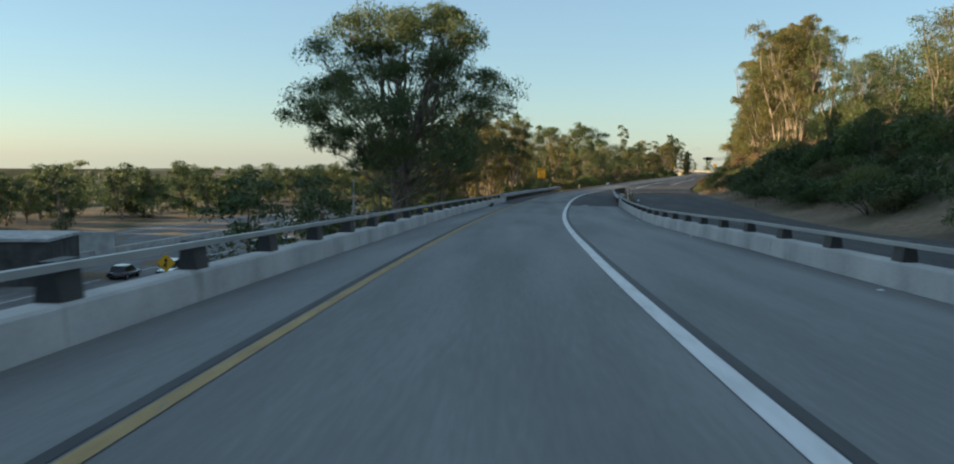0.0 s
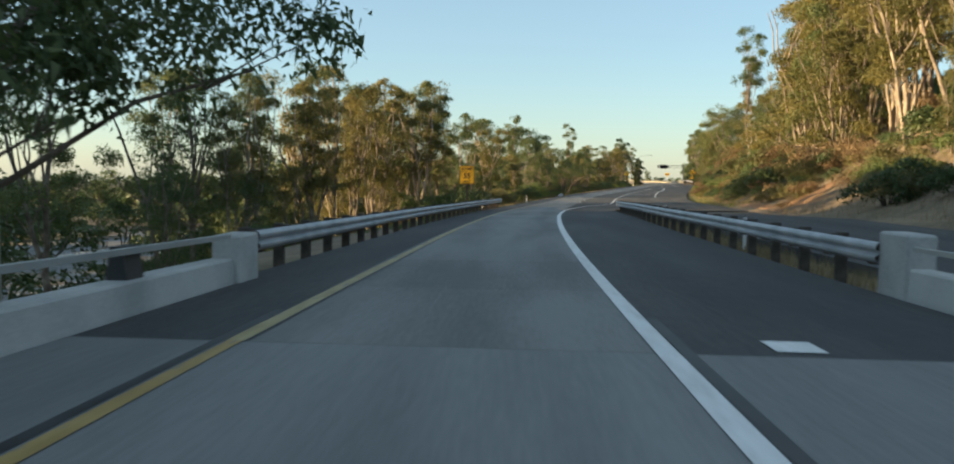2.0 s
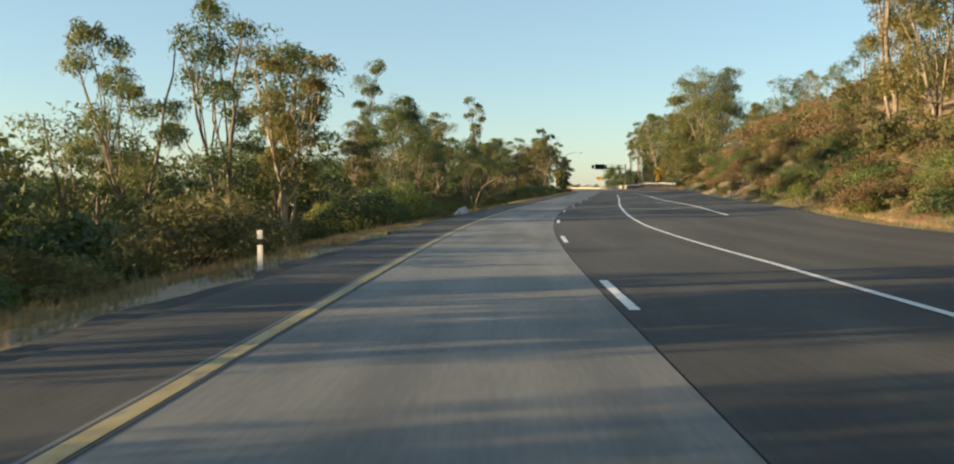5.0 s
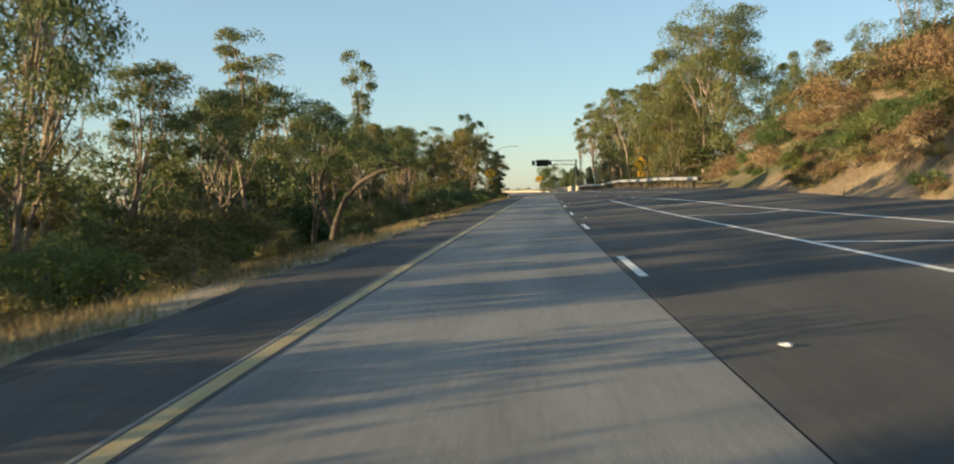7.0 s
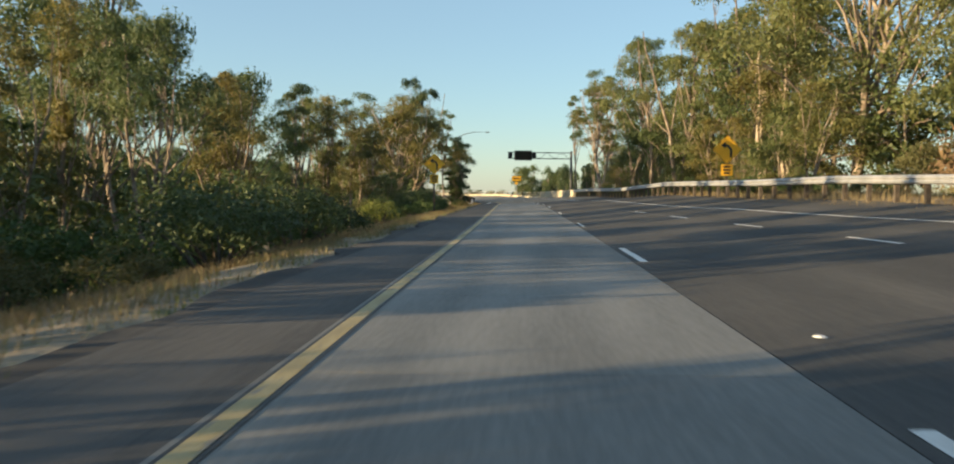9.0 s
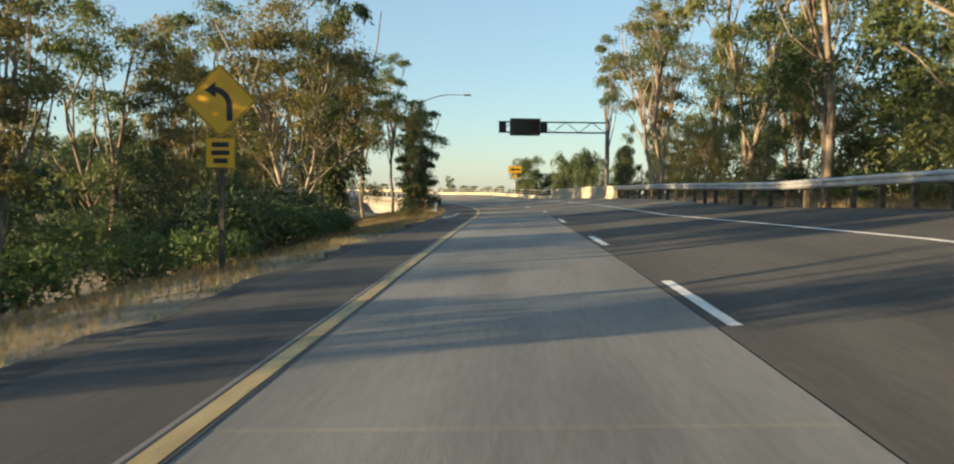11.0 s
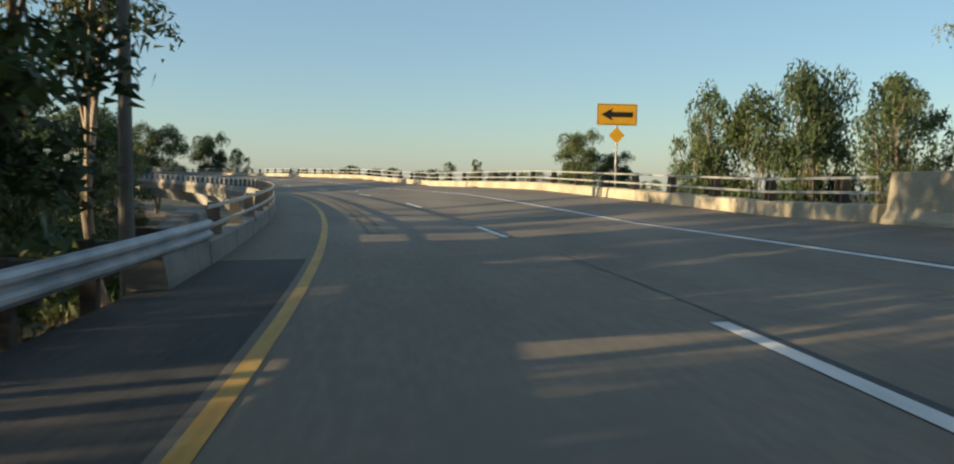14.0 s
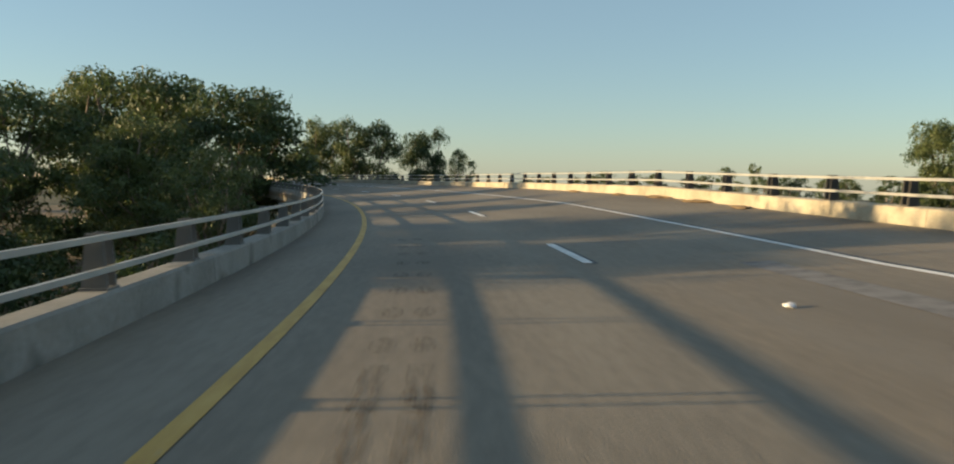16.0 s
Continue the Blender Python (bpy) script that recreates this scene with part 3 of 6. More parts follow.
# ---- barriers and rails ----
def bridge_barrier(s0, s1, path, side, wall, rails, spacing, label, post, seg=12.0, solid=False, concrete=None):
    """A concrete parapet with steel rails on posts. side: +1 where the road lies to its right. wall: height, foot and top width."""
    f = path if callable(path) else (lambda s: path)
    t = thing("bridge_barrier", label, "barrier", stand(s0, f(s0)))
    inv = t.matrix_basis.inverted()
    h, w0, w1 = wall
    foot = [(0, -0.3), (0, 0.03), (-side * 0.02, h - 0.03), (-side * 0.05, h), (-side * w1, h), (-side * w0, 0.0), (-side * w0, -0.75)]
    if side < 0:
        foot = foot[::-1]
    n = max(1, round((s1 - s0) / seg))
    for k in range(n):
        a, b = s0 + (s1 - s0) * k / n, s0 + (s1 - s0) * (k + 1) / n - 0.02
        me = ribbon("wall", foot, a, b, concrete or M_PARAPET, 2.0, offset=f)
        me.transform(inv)
        part("wall", me, None, t)
    mid = -side * (w0 * 0.5)
    pw, pd, mat = post
    for z0, z1, thick in rails:
        c = mid + side * (pd * 0.5 + thick / 2)
        me = ribbon("rail", [(c - thick / 2, z0), (c + thick / 2, z0), (c + thick / 2, z1), (c - thick / 2, z1)], s0 + 0.1, s1 - 0.1, M_RAIL, 2.0, offset=f)
        me.transform(inv)
        part("rail", me, None, t)
    top = rails[-1][1] + 0.01
    bm = bmesh.new()
    plates = ((-pw * 0.65, pw * 0.65),) if solid else ((-pw * 0.65, -pw * 0.65 + 0.035), (pw * 0.65 - 0.035, pw * 0.65))
    for y0, y1 in plates:
        vs = [bm.verts.new(v) for v in ((-pd * 0.75, y0, h - 0.02), (pd * 0.75, y0, h - 0.02), (pd * 0.45, y0, top), (-pd * 0.45, y0, top),
                                        (-pd * 0.75, y1, h - 0.02), (pd * 0.75, y1, h - 0.02), (pd * 0.45, y1, top), (-pd * 0.45, y1, top))]
        for q in ((0, 1, 2, 3), (7, 6, 5, 4), (0, 4, 5, 1), (1, 5, 6, 2), (2, 6, 7, 3), (3, 7, 4, 0)):
            bm.faces.new([vs[i] for i in q])
    if not solid:
        box(bm, -pd * 0.8, pd * 0.8, -pw * 0.8, pw * 0.8, h - 0.01, h + 0.025)
    bmesh.ops.recalc_face_normals(bm, faces=bm.faces[:])
    me = bpy.data.meshes.new("post")
    bm.to_mesh(me)
    bm.free()
    me.materials.append(mat)
    for k in range(int((s1 - s0) / spacing)):
        s = s0 + spacing * (k + 0.5)
        p = new("post", me)
        p.parent = t
        p.matrix_basis = inv @ stand(s, f(s) + mid)
    return t


def w_beam(s0, s1, path, side, label, flare=0.0, height=0.7, spacing=1.905, up=0.0):
    """A corrugated guardrail on timber posts. side: +1 where the road lies to its right."""
    f = path if callable(path) else (lambda s: path)

    def off(s):
        return f(s) - side * flare * max(0.0, (s - (s1 - 12)) / 12) ** 2

    t = thing("guardrail", label, "guardrail", stand(s0, f(s0)))
    inv = t.matrix_basis.inverted()
    h = height
    prof = [(0.0, h), (0.05, h - 0.02), (0.08, h - 0.06), (0.08, h - 0.1), (0.02, h - 0.15), (0.02, h - 0.165), (0.08, h - 0.215), (0.08, h - 0.255), (0.05, h - 0.295), (0.0, h - 0.315)]
    loop = [(side * a, b + up) for a, b in prof] + [(side * (a - 0.012), b + up) for a, b in prof[::-1]]
    if side < 0:
        loop = loop[::-1]
    me = ribbon("beam", loop, s0, s1, M_STEEL, 1.0, True, offset=off)
    me.transform(inv)
    part("beam", me, None, t)
    meshes = []
    for name, bm in (("post", boxed(-0.09, 0.09, -0.075, 0.075, -0.9, h + 0.03, 0.01)), ("block", boxed(-0.1, 0.1, -0.075, 0.075, h - 0.35, h + 0.01, 0.01))):
        q = bpy.data.meshes.new(name)
        bm.to_mesh(q)
        bm.free()
        q.materials.append(M_WOOD)
        meshes.append(q)
    s = s0 + 0.4
    while s < s1 - 0.2:
        for name, q, dd in (("post", meshes[0], 0.3), ("block", meshes[1], 0.105)):
            p = new(name, q)
            p.parent = t
            p.matrix_basis = inv @ stand(s, off(s) - side * dd, up)
        s += spacing
    return t


OLD = ((0.635, 0.7, 0.08),)
OLD_POST = (0.3, 0.16, M_DARKSTEEL)
bridge_barrier(-20, 68.5, -1.5, 1, (0.36, 0.36, 0.3), OLD, 3.0, "weathered concrete bridge parapet with a single grey top rail", OLD_POST, solid=True)
bridge_barrier(-20, 68.5, 7.75, -1, (0.4, 0.36, 0.3), OLD, 3.0, "weathered concrete bridge parapet with a single grey top rail", OLD_POST, solid=True)
TWIN = ((0.54, 0.595, 0.055), (0.845, 0.9, 0.055))
TWIN_POST = (0.2, 0.17, M_POST)
# the left parapet's concrete is darkened to carry its shade
bridge_barrier(393.5, 712, -1.5, 1, (0.37, 0.42, 0.34), TWIN, 3.0, "concrete flyover parapet with two rails on tapered posts", (0.2, 0.17, M_POST_GREY), concrete=M_PARAPET_SHADE)
bridge_barrier(395.6, 712, barrier_right, -1, (0.36, 0.42, 0.34), ((0.57, 0.625, 0.055), (0.885, 0.94, 0.055)), 3.0, "sunlit concrete flyover parapet with two rails on posts", TWIN_POST, concrete=M_FLYPARAPET)
w_beam(69.6, 130, -1.55, 1, "galvanised corrugated guardrail on timber posts beside the shoulder", 0.4)
w_beam(69.4, 124, table((69, 7.75), (100, 7.5), (124, 7.4)), -1, "galvanised corrugated guardrail on timber posts where the ramp joins", 0.4)
w_beam(276, 373.5, rail_right, -1, "weathered guardrail on timber posts before the woods", 0.0, 0.75, up=0.25)
w_beam(375.5, 393.5, table((375, -2.55), (384, -1.95), (393, -1.55)), 1, "galvanised guardrail leading up to the flyover parapet")


def end_block(s, d, w, l, h, label):
    ob = part("end_block", boxed(-w / 2, w / 2, -l / 2, l / 2, -0.4, h, 0.03), M_PARAPET)
    ob.matrix_basis = stand(s, d)
    return tagged(ob, label, "barrier end")


end_block(69.0, -1.66, 0.4, 0.9, 0.68, "pale concrete end block of the bridge parapet")
end_block(69.0, 7.95, 0.42, 0.9, 0.86, "pale concrete end block of the bridge parapet")


def sloped_end(s0, s1, d, w):
    m = stand(s0, d)
    bm = bmesh.new()
    rows = ((0.0, 0.42), (1.0, 0.5), (s1 - s0 - 0.9, 0.82), (s1 - s0, 0.86))
    ring_of = [[bm.verts.new((x, y, z)) for x, z in ((-w / 2, -0.5), (w / 2, -0.5), (w / 2, 0.1), (w / 2 - 0.06, h - 0.03), (w / 2 - 0.1, h), (-w / 2 + 0.04, h), (-w / 2, h - 0.04))] for y, h in rows]
    for p, q in zip(ring_of, ring_of[1:]):
        for k in range(7):
            bm.faces.new((p[k], p[(k + 1) % 7], q[(k + 1) % 7], q[k]))
    bm.faces.new(ring_of[0][::-1])
    bm.faces.new(ring_of[-1])
    bmesh.ops.recalc_face_normals(bm, faces=bm.faces[:])
    ob = part("end_block", bm, M_PARAPET_SHADE)
    ob.matrix_basis = m
    return tagged(ob, "grey concrete end block, its top sloping down to the guardrail", "barrier end")


sloped_end(390.6, 393.45, -1.78, 0.5)


def tall_wall(s0, s1, path):
    """The solid wall before the flyover rail, cast in panels."""
    t = thing("concrete_wall", "tall pale cast concrete wall with stains between guardrail and flyover rail", "wall", stand(s0, path(s0)))
    inv = t.matrix_basis.inverted()
    n = 6
    for k in range(n):
        a, b = s0 + (s1 - s0) * k / n, s0 + (s1 - s0) * (k + 1) / n - 0.025
        h = 1.0
        prof = [(0, -0.3), (0, 0.08), (0.12, 0.25), (0.2, h), (0.42, h), (0.5, 0), (0.5, -0.6)][::-1]
        me = ribbon("panel", prof, a, b, M_FLYPARAPET, 2.0, offset=path)
        me.transform(inv)
        part("panel", me, None, t)
    return t


tall_wall(373.5, 395.5, barrier_right)

# ---- trees ----
def tubes_mesh(lines, mat, sides=6):
    """One mesh of tapered limbs; lines: (points, radii)."""
    verts, faces = [], []
    for pts, rad, n in lines:
        base = len(verts)
        for k, (p, r) in enumerate(zip(pts, rad)):
            t = (pts[min(k + 1, len(pts) - 1)] - pts[max(k - 1, 0)]).normalized()
            a = t.orthogonal().normalized()
            b = t.cross(a)
            for j in range(n):
                w = 2 * math.pi * j / n
                verts.append(p + (a * math.cos(w) + b * math.sin(w)) * r)
        for k in range(len(pts) - 1):
            for j in range(n):
                q, q2 = base + k * n + j, base + k * n + (j + 1) % n
                faces.append((q, q2, q2 + n, q + n))
    return mesh("trunk", verts, faces, mat, True)


def triangles(name, tri, mat):
    """A mesh of loose triangles."""
    n = len(tri) // 3
    me = bpy.data.meshes.new(name)
    me.vertices.add(3 * n)
    me.vertices.foreach_set("co", tri.ravel())
    me.loops.add(3 * n)
    me.loops.foreach_set("vertex_index", np.arange(3 * n))
    me.polygons.add(n)
    me.polygons.foreach_set("loop_start", np.arange(0, 3 * n, 3))
    me.materials.append(mat)
    me.update()
    me.validate()
    return me


def leaf_mesh(name, centres, radii, per, length, width, mat, rng, droop=0.8, flat=0.8, loose=0.6):
    """Many small pointed leaves that clothe rounded clumps, thick above and thin below."""
    c = np.repeat(np.asarray(centres, float), per, 0)
    r = np.repeat(np.asarray(radii, float), per)
    n = len(c)
    v = rng.normal(size=(n, 3))
    v /= np.linalg.norm(v, axis=1)[:, None]
    under = (v[:, 2] < -0.25) & (rng.uniform(0, 1, n) < 0.7)
    v[:, 2] = np.where(under, -v[:, 2], v[:, 2])
    p = c + v * (r * rng.uniform(0.62, 1.08, n))[:, None] * [1, 1, flat]
    face = v + rng.normal(size=(n, 3)) * loose
    face /= np.linalg.norm(face, axis=1)[:, None]
    ax = rng.normal(size=(n, 3))
    ax[:, 2] -= droop
    ax -= face * (ax * face).sum(1)[:, None]
    ax /= np.linalg.norm(ax, axis=1)[:, None]
    sd = np.cross(face, ax)
    ln = (length * rng.uniform(0.6, 1.35, n))[:, None]
    wd = (width * rng.uniform(0.6, 1.3, n))[:, None]
    tri = np.stack([p - sd * wd * 0.5, p + ax * ln, p + sd * wd * 0.5], 1).reshape(-1, 3)
    return triangles(name, tri, mat)


def tree_kind(seed, height, width, base, trunk_r, leaf_mat, lobes, lobe_r, clumps, per, leaf, shape="dome", stems=1, flat=0.72, bark=None):
    """Trunk and crown meshes of one tree. Limbs rise from the stems to cloud-like caps of foliage, each made of rounded clumps of small leaves."""
    rng = np.random.default_rng(seed)
    lines, centres, radii = [], [], []
    trunks = []
    for k in range(stems):
        a = rng.uniform(0, 6.28) + k * 6.283 / stems
        lean = (0.05 if stems == 1 else 0.24) * rng.uniform(0.6, 1.3)
        pts = [Vector((0.12 * k * math.cos(a), 0.12 * k * math.sin(a), -0.6))]
        n = 8
        wob = Vector((0, 0, 0))
        for j in range(1, n + 1):
            z = 0.86 * height * j / n
            wob += Vector((rng.normal(), rng.normal(), 0)) * 0.012 * height
            pts.append(Vector((math.cos(a) * lean * z, math.sin(a) * lean * z, z)) + wob)
        rad = [trunk_r * (1.25 if j == 0 else 1 - 0.8 * j / n) * (1 if k == 0 else 0.8) for j in range(n + 1)]
        lines.append((pts, rad, 8))
        trunks.append(pts)

    def on_trunk(k, z):
        pts = trunks[k]
        f = min(max(z / (0.86 * height), 0), 0.999) * 8
        j = int(f)
        return pts[j].lerp(pts[j + 1], f - j)

    for i in range(lobes):
        u = (i + rng.uniform(0.2, 0.8)) / lobes
        zr = base + (0.97 - base) * u
        h = (zr - base) / (1 - base)
        prof = {"dome": math.sqrt(max(0.05, 1 - abs((h - 0.33) / 0.7) ** 2.2)), "tall": 0.35 + 0.65 * math.sin(math.pi * min(0.97, 0.15 + 0.8 * h)), "round": 0.25 + 0.75 * math.sin(math.pi * min(0.95, 0.2 + 0.7 * h)),
                "cap": math.sqrt(max(0.04, 1 - (h * 0.98) ** 2)), "top": 0.3 + 0.7 * math.sqrt(max(0.03, 1 - (abs(h - 0.75) / 0.8) ** 2))}[shape]
        a = i * 2.39996 + rng.normal() * 0.4
        lr = lobe_r * rng.uniform(0.7, 1.3)
        r = max(0.0, width * prof - lr * 0.6) * math.sqrt(rng.uniform(0.15, 1.0))
        k = int(rng.integers(0, stems))
        c = on_trunk(k, zr * height * 0.8) * 0.6 + Vector((r * math.cos(a), r * math.sin(a), 0))
        c.z = zr * height - lr * 0.7
        root = on_trunk(k, max(0.12 * height, c.z * rng.uniform(0.4, 0.68)))
        mid = root.lerp(c, 0.5) + Vector((0, 0, -0.04 * (c - root).length)) + Vector(rng.normal(size=3)) * 0.05 * (c - root).length
        q1, q2 = root.lerp(mid, 0.5), mid.lerp(c, 0.5) + Vector((0, 0, 0.05 * r))
        r0 = min(trunk_r * 0.45, 0.016 + 0.013 * (c - root).length)
        lines.append(([root, q1, mid, q2, c], [r0, r0 * 0.85, r0 * 0.7, r0 * 0.5, r0 * 0.3], 4))
        for j in range(clumps):
            v = rng.normal(size=3)
            v /= np.linalg.norm(v)
            v[2] = abs(v[2]) if v[2] < -0.2 else v[2]
            p = c + Vector(v * [1, 1, flat]) * lr * rng.uniform(0.5, 0.85)
            if j % 3 == 0:
                lines.append(([c.lerp(root, 0.12), p], [r0 * 0.28, 0.008], 3))
            centres.append(p)
            radii.append(lr * rng.uniform(0.34, 0.6))
    trunk = tubes_mesh(lines, bark or M_BARK)
    crown = leaf_mesh("crown", [tuple(p) for p in centres], radii, per, leaf[0], leaf[1], leaf_mat, rng, 0.8, 0.8)
    return trunk, crown


KINDS = {
    "big": tree_kind(11, 21.5, 10.8, 0.34, 0.42, M_LEAF_DEEP, 70, 2.5, 10, 115, (0.27, 0.13), "dome", 3, 0.72),
    "broad_a": tree_kind(21, 16, 3.9, 0.34, 0.22, M_LEAF, 16, 1.5, 8, 72, (0.25, 0.12), "dome", 2, 0.75),
    "broad_b": tree_kind(22, 15, 3.7, 0.3, 0.19, M_LEAF_WARM, 16, 1.45, 8, 70, (0.24, 0.118), "tall", 3, 0.8),
    "broad_c": tree_kind(27, 16, 4.2, 0.26, 0.22, M_LEAF, 18, 1.5, 8, 70, (0.25, 0.12), "dome", 2, 0.75),
    "slim_a": tree_kind(33, 17, 2.3, 0.58, 0.16, M_LEAF, 10, 1.25, 8, 66, (0.22, 0.1), "top", 1, 0.85),
    "slim_b": tree_kind(34, 15, 2.3, 0.36, 0.13, M_LEAF_WARM, 12, 1.15, 8, 58, (0.22, 0.1), "tall", 1, 0.85),
    "pale": tree_kind(46, 15, 3.5, 0.36, 0.2, M_LEAF_WARM, 16, 1.4, 8, 70, (0.24, 0.112), "top", 3, 0.8, M_BARK_PALE),
    "bare": tree_kind(48, 15, 4.2, 0.42, 0.15, M_LEAF_WARM, 17, 1.3, 6, 56, (0.24, 0.1), "top", 3, 0.8, M_BARK_PALE),
    "umbrella": tree_kind(49, 14, 5.4, 0.6, 0.2, M_LEAF_DEEP, 20, 1.7, 9, 62, (0.24, 0.115), "cap", 3, 0.6),
    "dense": tree_kind(52, 14, 4.8, 0.12, 0.26, M_LEAF_DARK, 30, 2.0, 8, 38, (0.34, 0.17), "dome", 2, 0.78),
    "cloud": tree_kind(53, 14, 5.0, 0.3, 0.3, M_LEAF_DARK, 26, 2.4, 9, 74, (0.36, 0.19), "round", 2, 0.75),
    "column": tree_kind(61, 9.5, 1.3, 0.1, 0.1, M_LEAF_DARK, 18, 0.85, 9, 60, (0.2, 0.09), "tall", 3, 0.95),
    "spread": tree_kind(91, 15, 6.4, 0.42, 0.17, M_LEAF_WARM, 32, 1.7, 8, 62, (0.24, 0.11), "dome", 4, 0.75, M_BARK_PALE),
    "full": tree_kind(95, 16, 4.4, 0.14, 0.2, M_LEAF, 24, 1.7, 8, 60, (0.29, 0.14), "dome", 2, 0.78),
    "wide": tree_kind(96, 18, 7.0, 0.13, 0.22, M_LEAF, 48, 2.2, 9, 118, (0.23, 0.112), "round", 3, 0.78),
    "low": tree_kind(97, 9, 3.6, 0.06, 0.12, M_LEAF, 15, 1.5, 8, 50, (0.21, 0.105), "dome", 3, 0.78),
    "low_warm": tree_kind(98, 9, 3.6, 0.06, 0.12, M_LEAF_WARM, 14, 1.5, 8, 50, (0.21, 0.105), "dome", 3, 0.78),
    "low_far": tree_kind(99, 9, 3.8, 0.06, 0.12, M_LEAF_DARK, 11, 1.8, 6, 28, (0.42, 0.22), "dome", 2, 0.78),
    "far_a": tree_kind(81, 15, 4.6, 0.25, 0.26, M_LEAF, 12, 2.2, 6, 26, (0.6, 0.3), "dome", 2, 0.75),
    "far_t": tree_kind(83, 14, 4.4, 0.48, 0.2, M_LEAF_DARK, 11, 2.1, 6, 28, (0.6, 0.3), "cap", 2, 0.65),
    "far_b": tree_kind(82, 14, 4.8, 0.08, 0.3, M_LEAF_DARK, 13, 2.4, 6, 28, (0.6, 0.32), "dome", 2, 0.75),
}


def bush_kind(seed, mat, per=55, leaf=(0.14, 0.07), n=22, flat=0.7, loose=0.6):
    """Stems and leaves of a shrub about two metres across: rounded clumps heaped to a dome."""
    rng = np.random.default_rng(seed)
    a, q = rng.uniform(0, 6.28, n), np.sqrt(rng.uniform(0, 1, n))
    c = np.stack([np.cos(a) * q, np.sin(a) * q, 0.2 + flat * np.sqrt(np.maximum(0.02, 1 - q * q)) * rng.uniform(0.55, 1.1, n)], 1)
    lines = []
    for p in c[:10]:
        lines.append(([Vector((0, 0, -0.2)), Vector(p) * 0.5, Vector(p)], [0.03, 0.02, 0.006], 4))
    return tubes_mesh(lines, M_WOOD), leaf_mesh("crown", c, rng.uniform(0.24, 0.46, n), per, leaf[0], leaf[1], mat, rng, 0.0, 0.85, loose)


BUSHES = {
    "green_a": bush_kind(71, M_BUSH), "green_b": bush_kind(72, M_BUSH, 60, (0.12, 0.06), 26, 0.9), "green_c": bush_kind(73, M_LEAF_DARK, 55, (0.14, 0.075), 24, 0.9),
    "lime": bush_kind(70, M_BUSH_LIME, 60, (0.13, 0.06), 22, 0.9),
    "dry_a": bush_kind(74, M_BUSH_DRY, 60, (0.15, 0.04), 22, 0.7, 0.9), "dry_b": bush_kind(75, M_BUSH_DRY, 56, (0.16, 0.04), 20, 0.5, 0.9), "olive": bush_kind(79, M_BUSH_OLIVE, 58, (0.13, 0.06), 24, 0.75),
}

for kind, seed, mat, high in (("green_a", 171, M_BUSH, 0.75), ("green_b", 172, M_BUSH, 0.9), ("green_c", 173, M_LEAF_DARK, 0.9), ("lime", 170, M_BUSH_LIME, 0.9), ("olive", 179, M_BUSH_OLIVE, 0.75), ("dry_a", 174, M_BUSH_DRY, 0.7)):
    BUSHES[kind + "_big"] = bush_kind(seed, mat, 125, (0.08, 0.032 if kind == "dry_a" else 0.04), 28, high)

JOINED = {}
MERGED = {"low woods": "low leafy young woods behind the bank, partly added for shade", "distant trees far off": "scattered dark trees on the distant plain", "trees beside the freeway": "bushy dark trees along the lower freeway"}


def joined(label, category):
    """Makes one mesh of all trees gathered under a label: those too far or too hidden to be told apart."""
    items = JOINED.pop(label)
    mats = [M_BARK, M_LEAF, M_LEAF_DARK, M_LEAF_WARM]
    vs, ls, st, mi, base, loops = [], [], [], [], 0, 0
    for kind, m in items:
        for me in KINDS[kind]:
            co = np.empty(3 * len(me.vertices))
            me.vertices.foreach_get("co", co)
            a = np.array(m)
            vs.append(co.reshape(-1, 3) @ a[:3, :3].T + a[:3, 3])
            li, ps = np.empty(len(me.loops), np.int32), np.empty(len(me.polygons), np.int32)
            me.loops.foreach_get("vertex_index", li)
            me.polygons.foreach_get("loop_start", ps)
            ls.append(li + base)
            st.append(ps + loops)
            mi.append(np.full(len(ps), mats.index(me.materials[0]), np.int32))
            base, loops = base + len(me.vertices), loops + len(li)
    me = bpy.data.meshes.new("woodland")
    v, li, ps, mi = np.concatenate(vs), np.concatenate(ls), np.concatenate(st), np.concatenate(mi)
    me.vertices.add(len(v))
    me.vertices.foreach_set("co", v.ravel())
    me.loops.add(len(li))
    me.loops.foreach_set("vertex_index", li)
    me.polygons.add(len(ps))
    me.polygons.foreach_set("loop_start", ps)
    for q in mats:
        me.materials.append(q)
    me.polygons.foreach_set("material_index", mi)
    me.update()
    me.validate()
    tagged(new("woodland", me), label, category, kind="stuff")


def plant(kinds, kind, x, y, z, scale, turn, name, label, category, group="", tilt=0.0, wide=1.0):
    m = Matrix.Translation((x, y, z)) @ Matrix.Rotation(turn, 4, "Z") @ Matrix.Rotation(tilt, 4, "X") @ Matrix.Diagonal((scale * wide, scale * wide, scale, 1))
    if group in MERGED:
        JOINED.setdefault(MERGED[group], []).append((kind, m))
        return None
    t = thing(name, label, category, m, group)
    trunk, crown = kinds[kind]
    for nm, me in (("trunk", trunk), ("crown", crown)):
        o = new(nm, me)
        o.parent = t
    return t


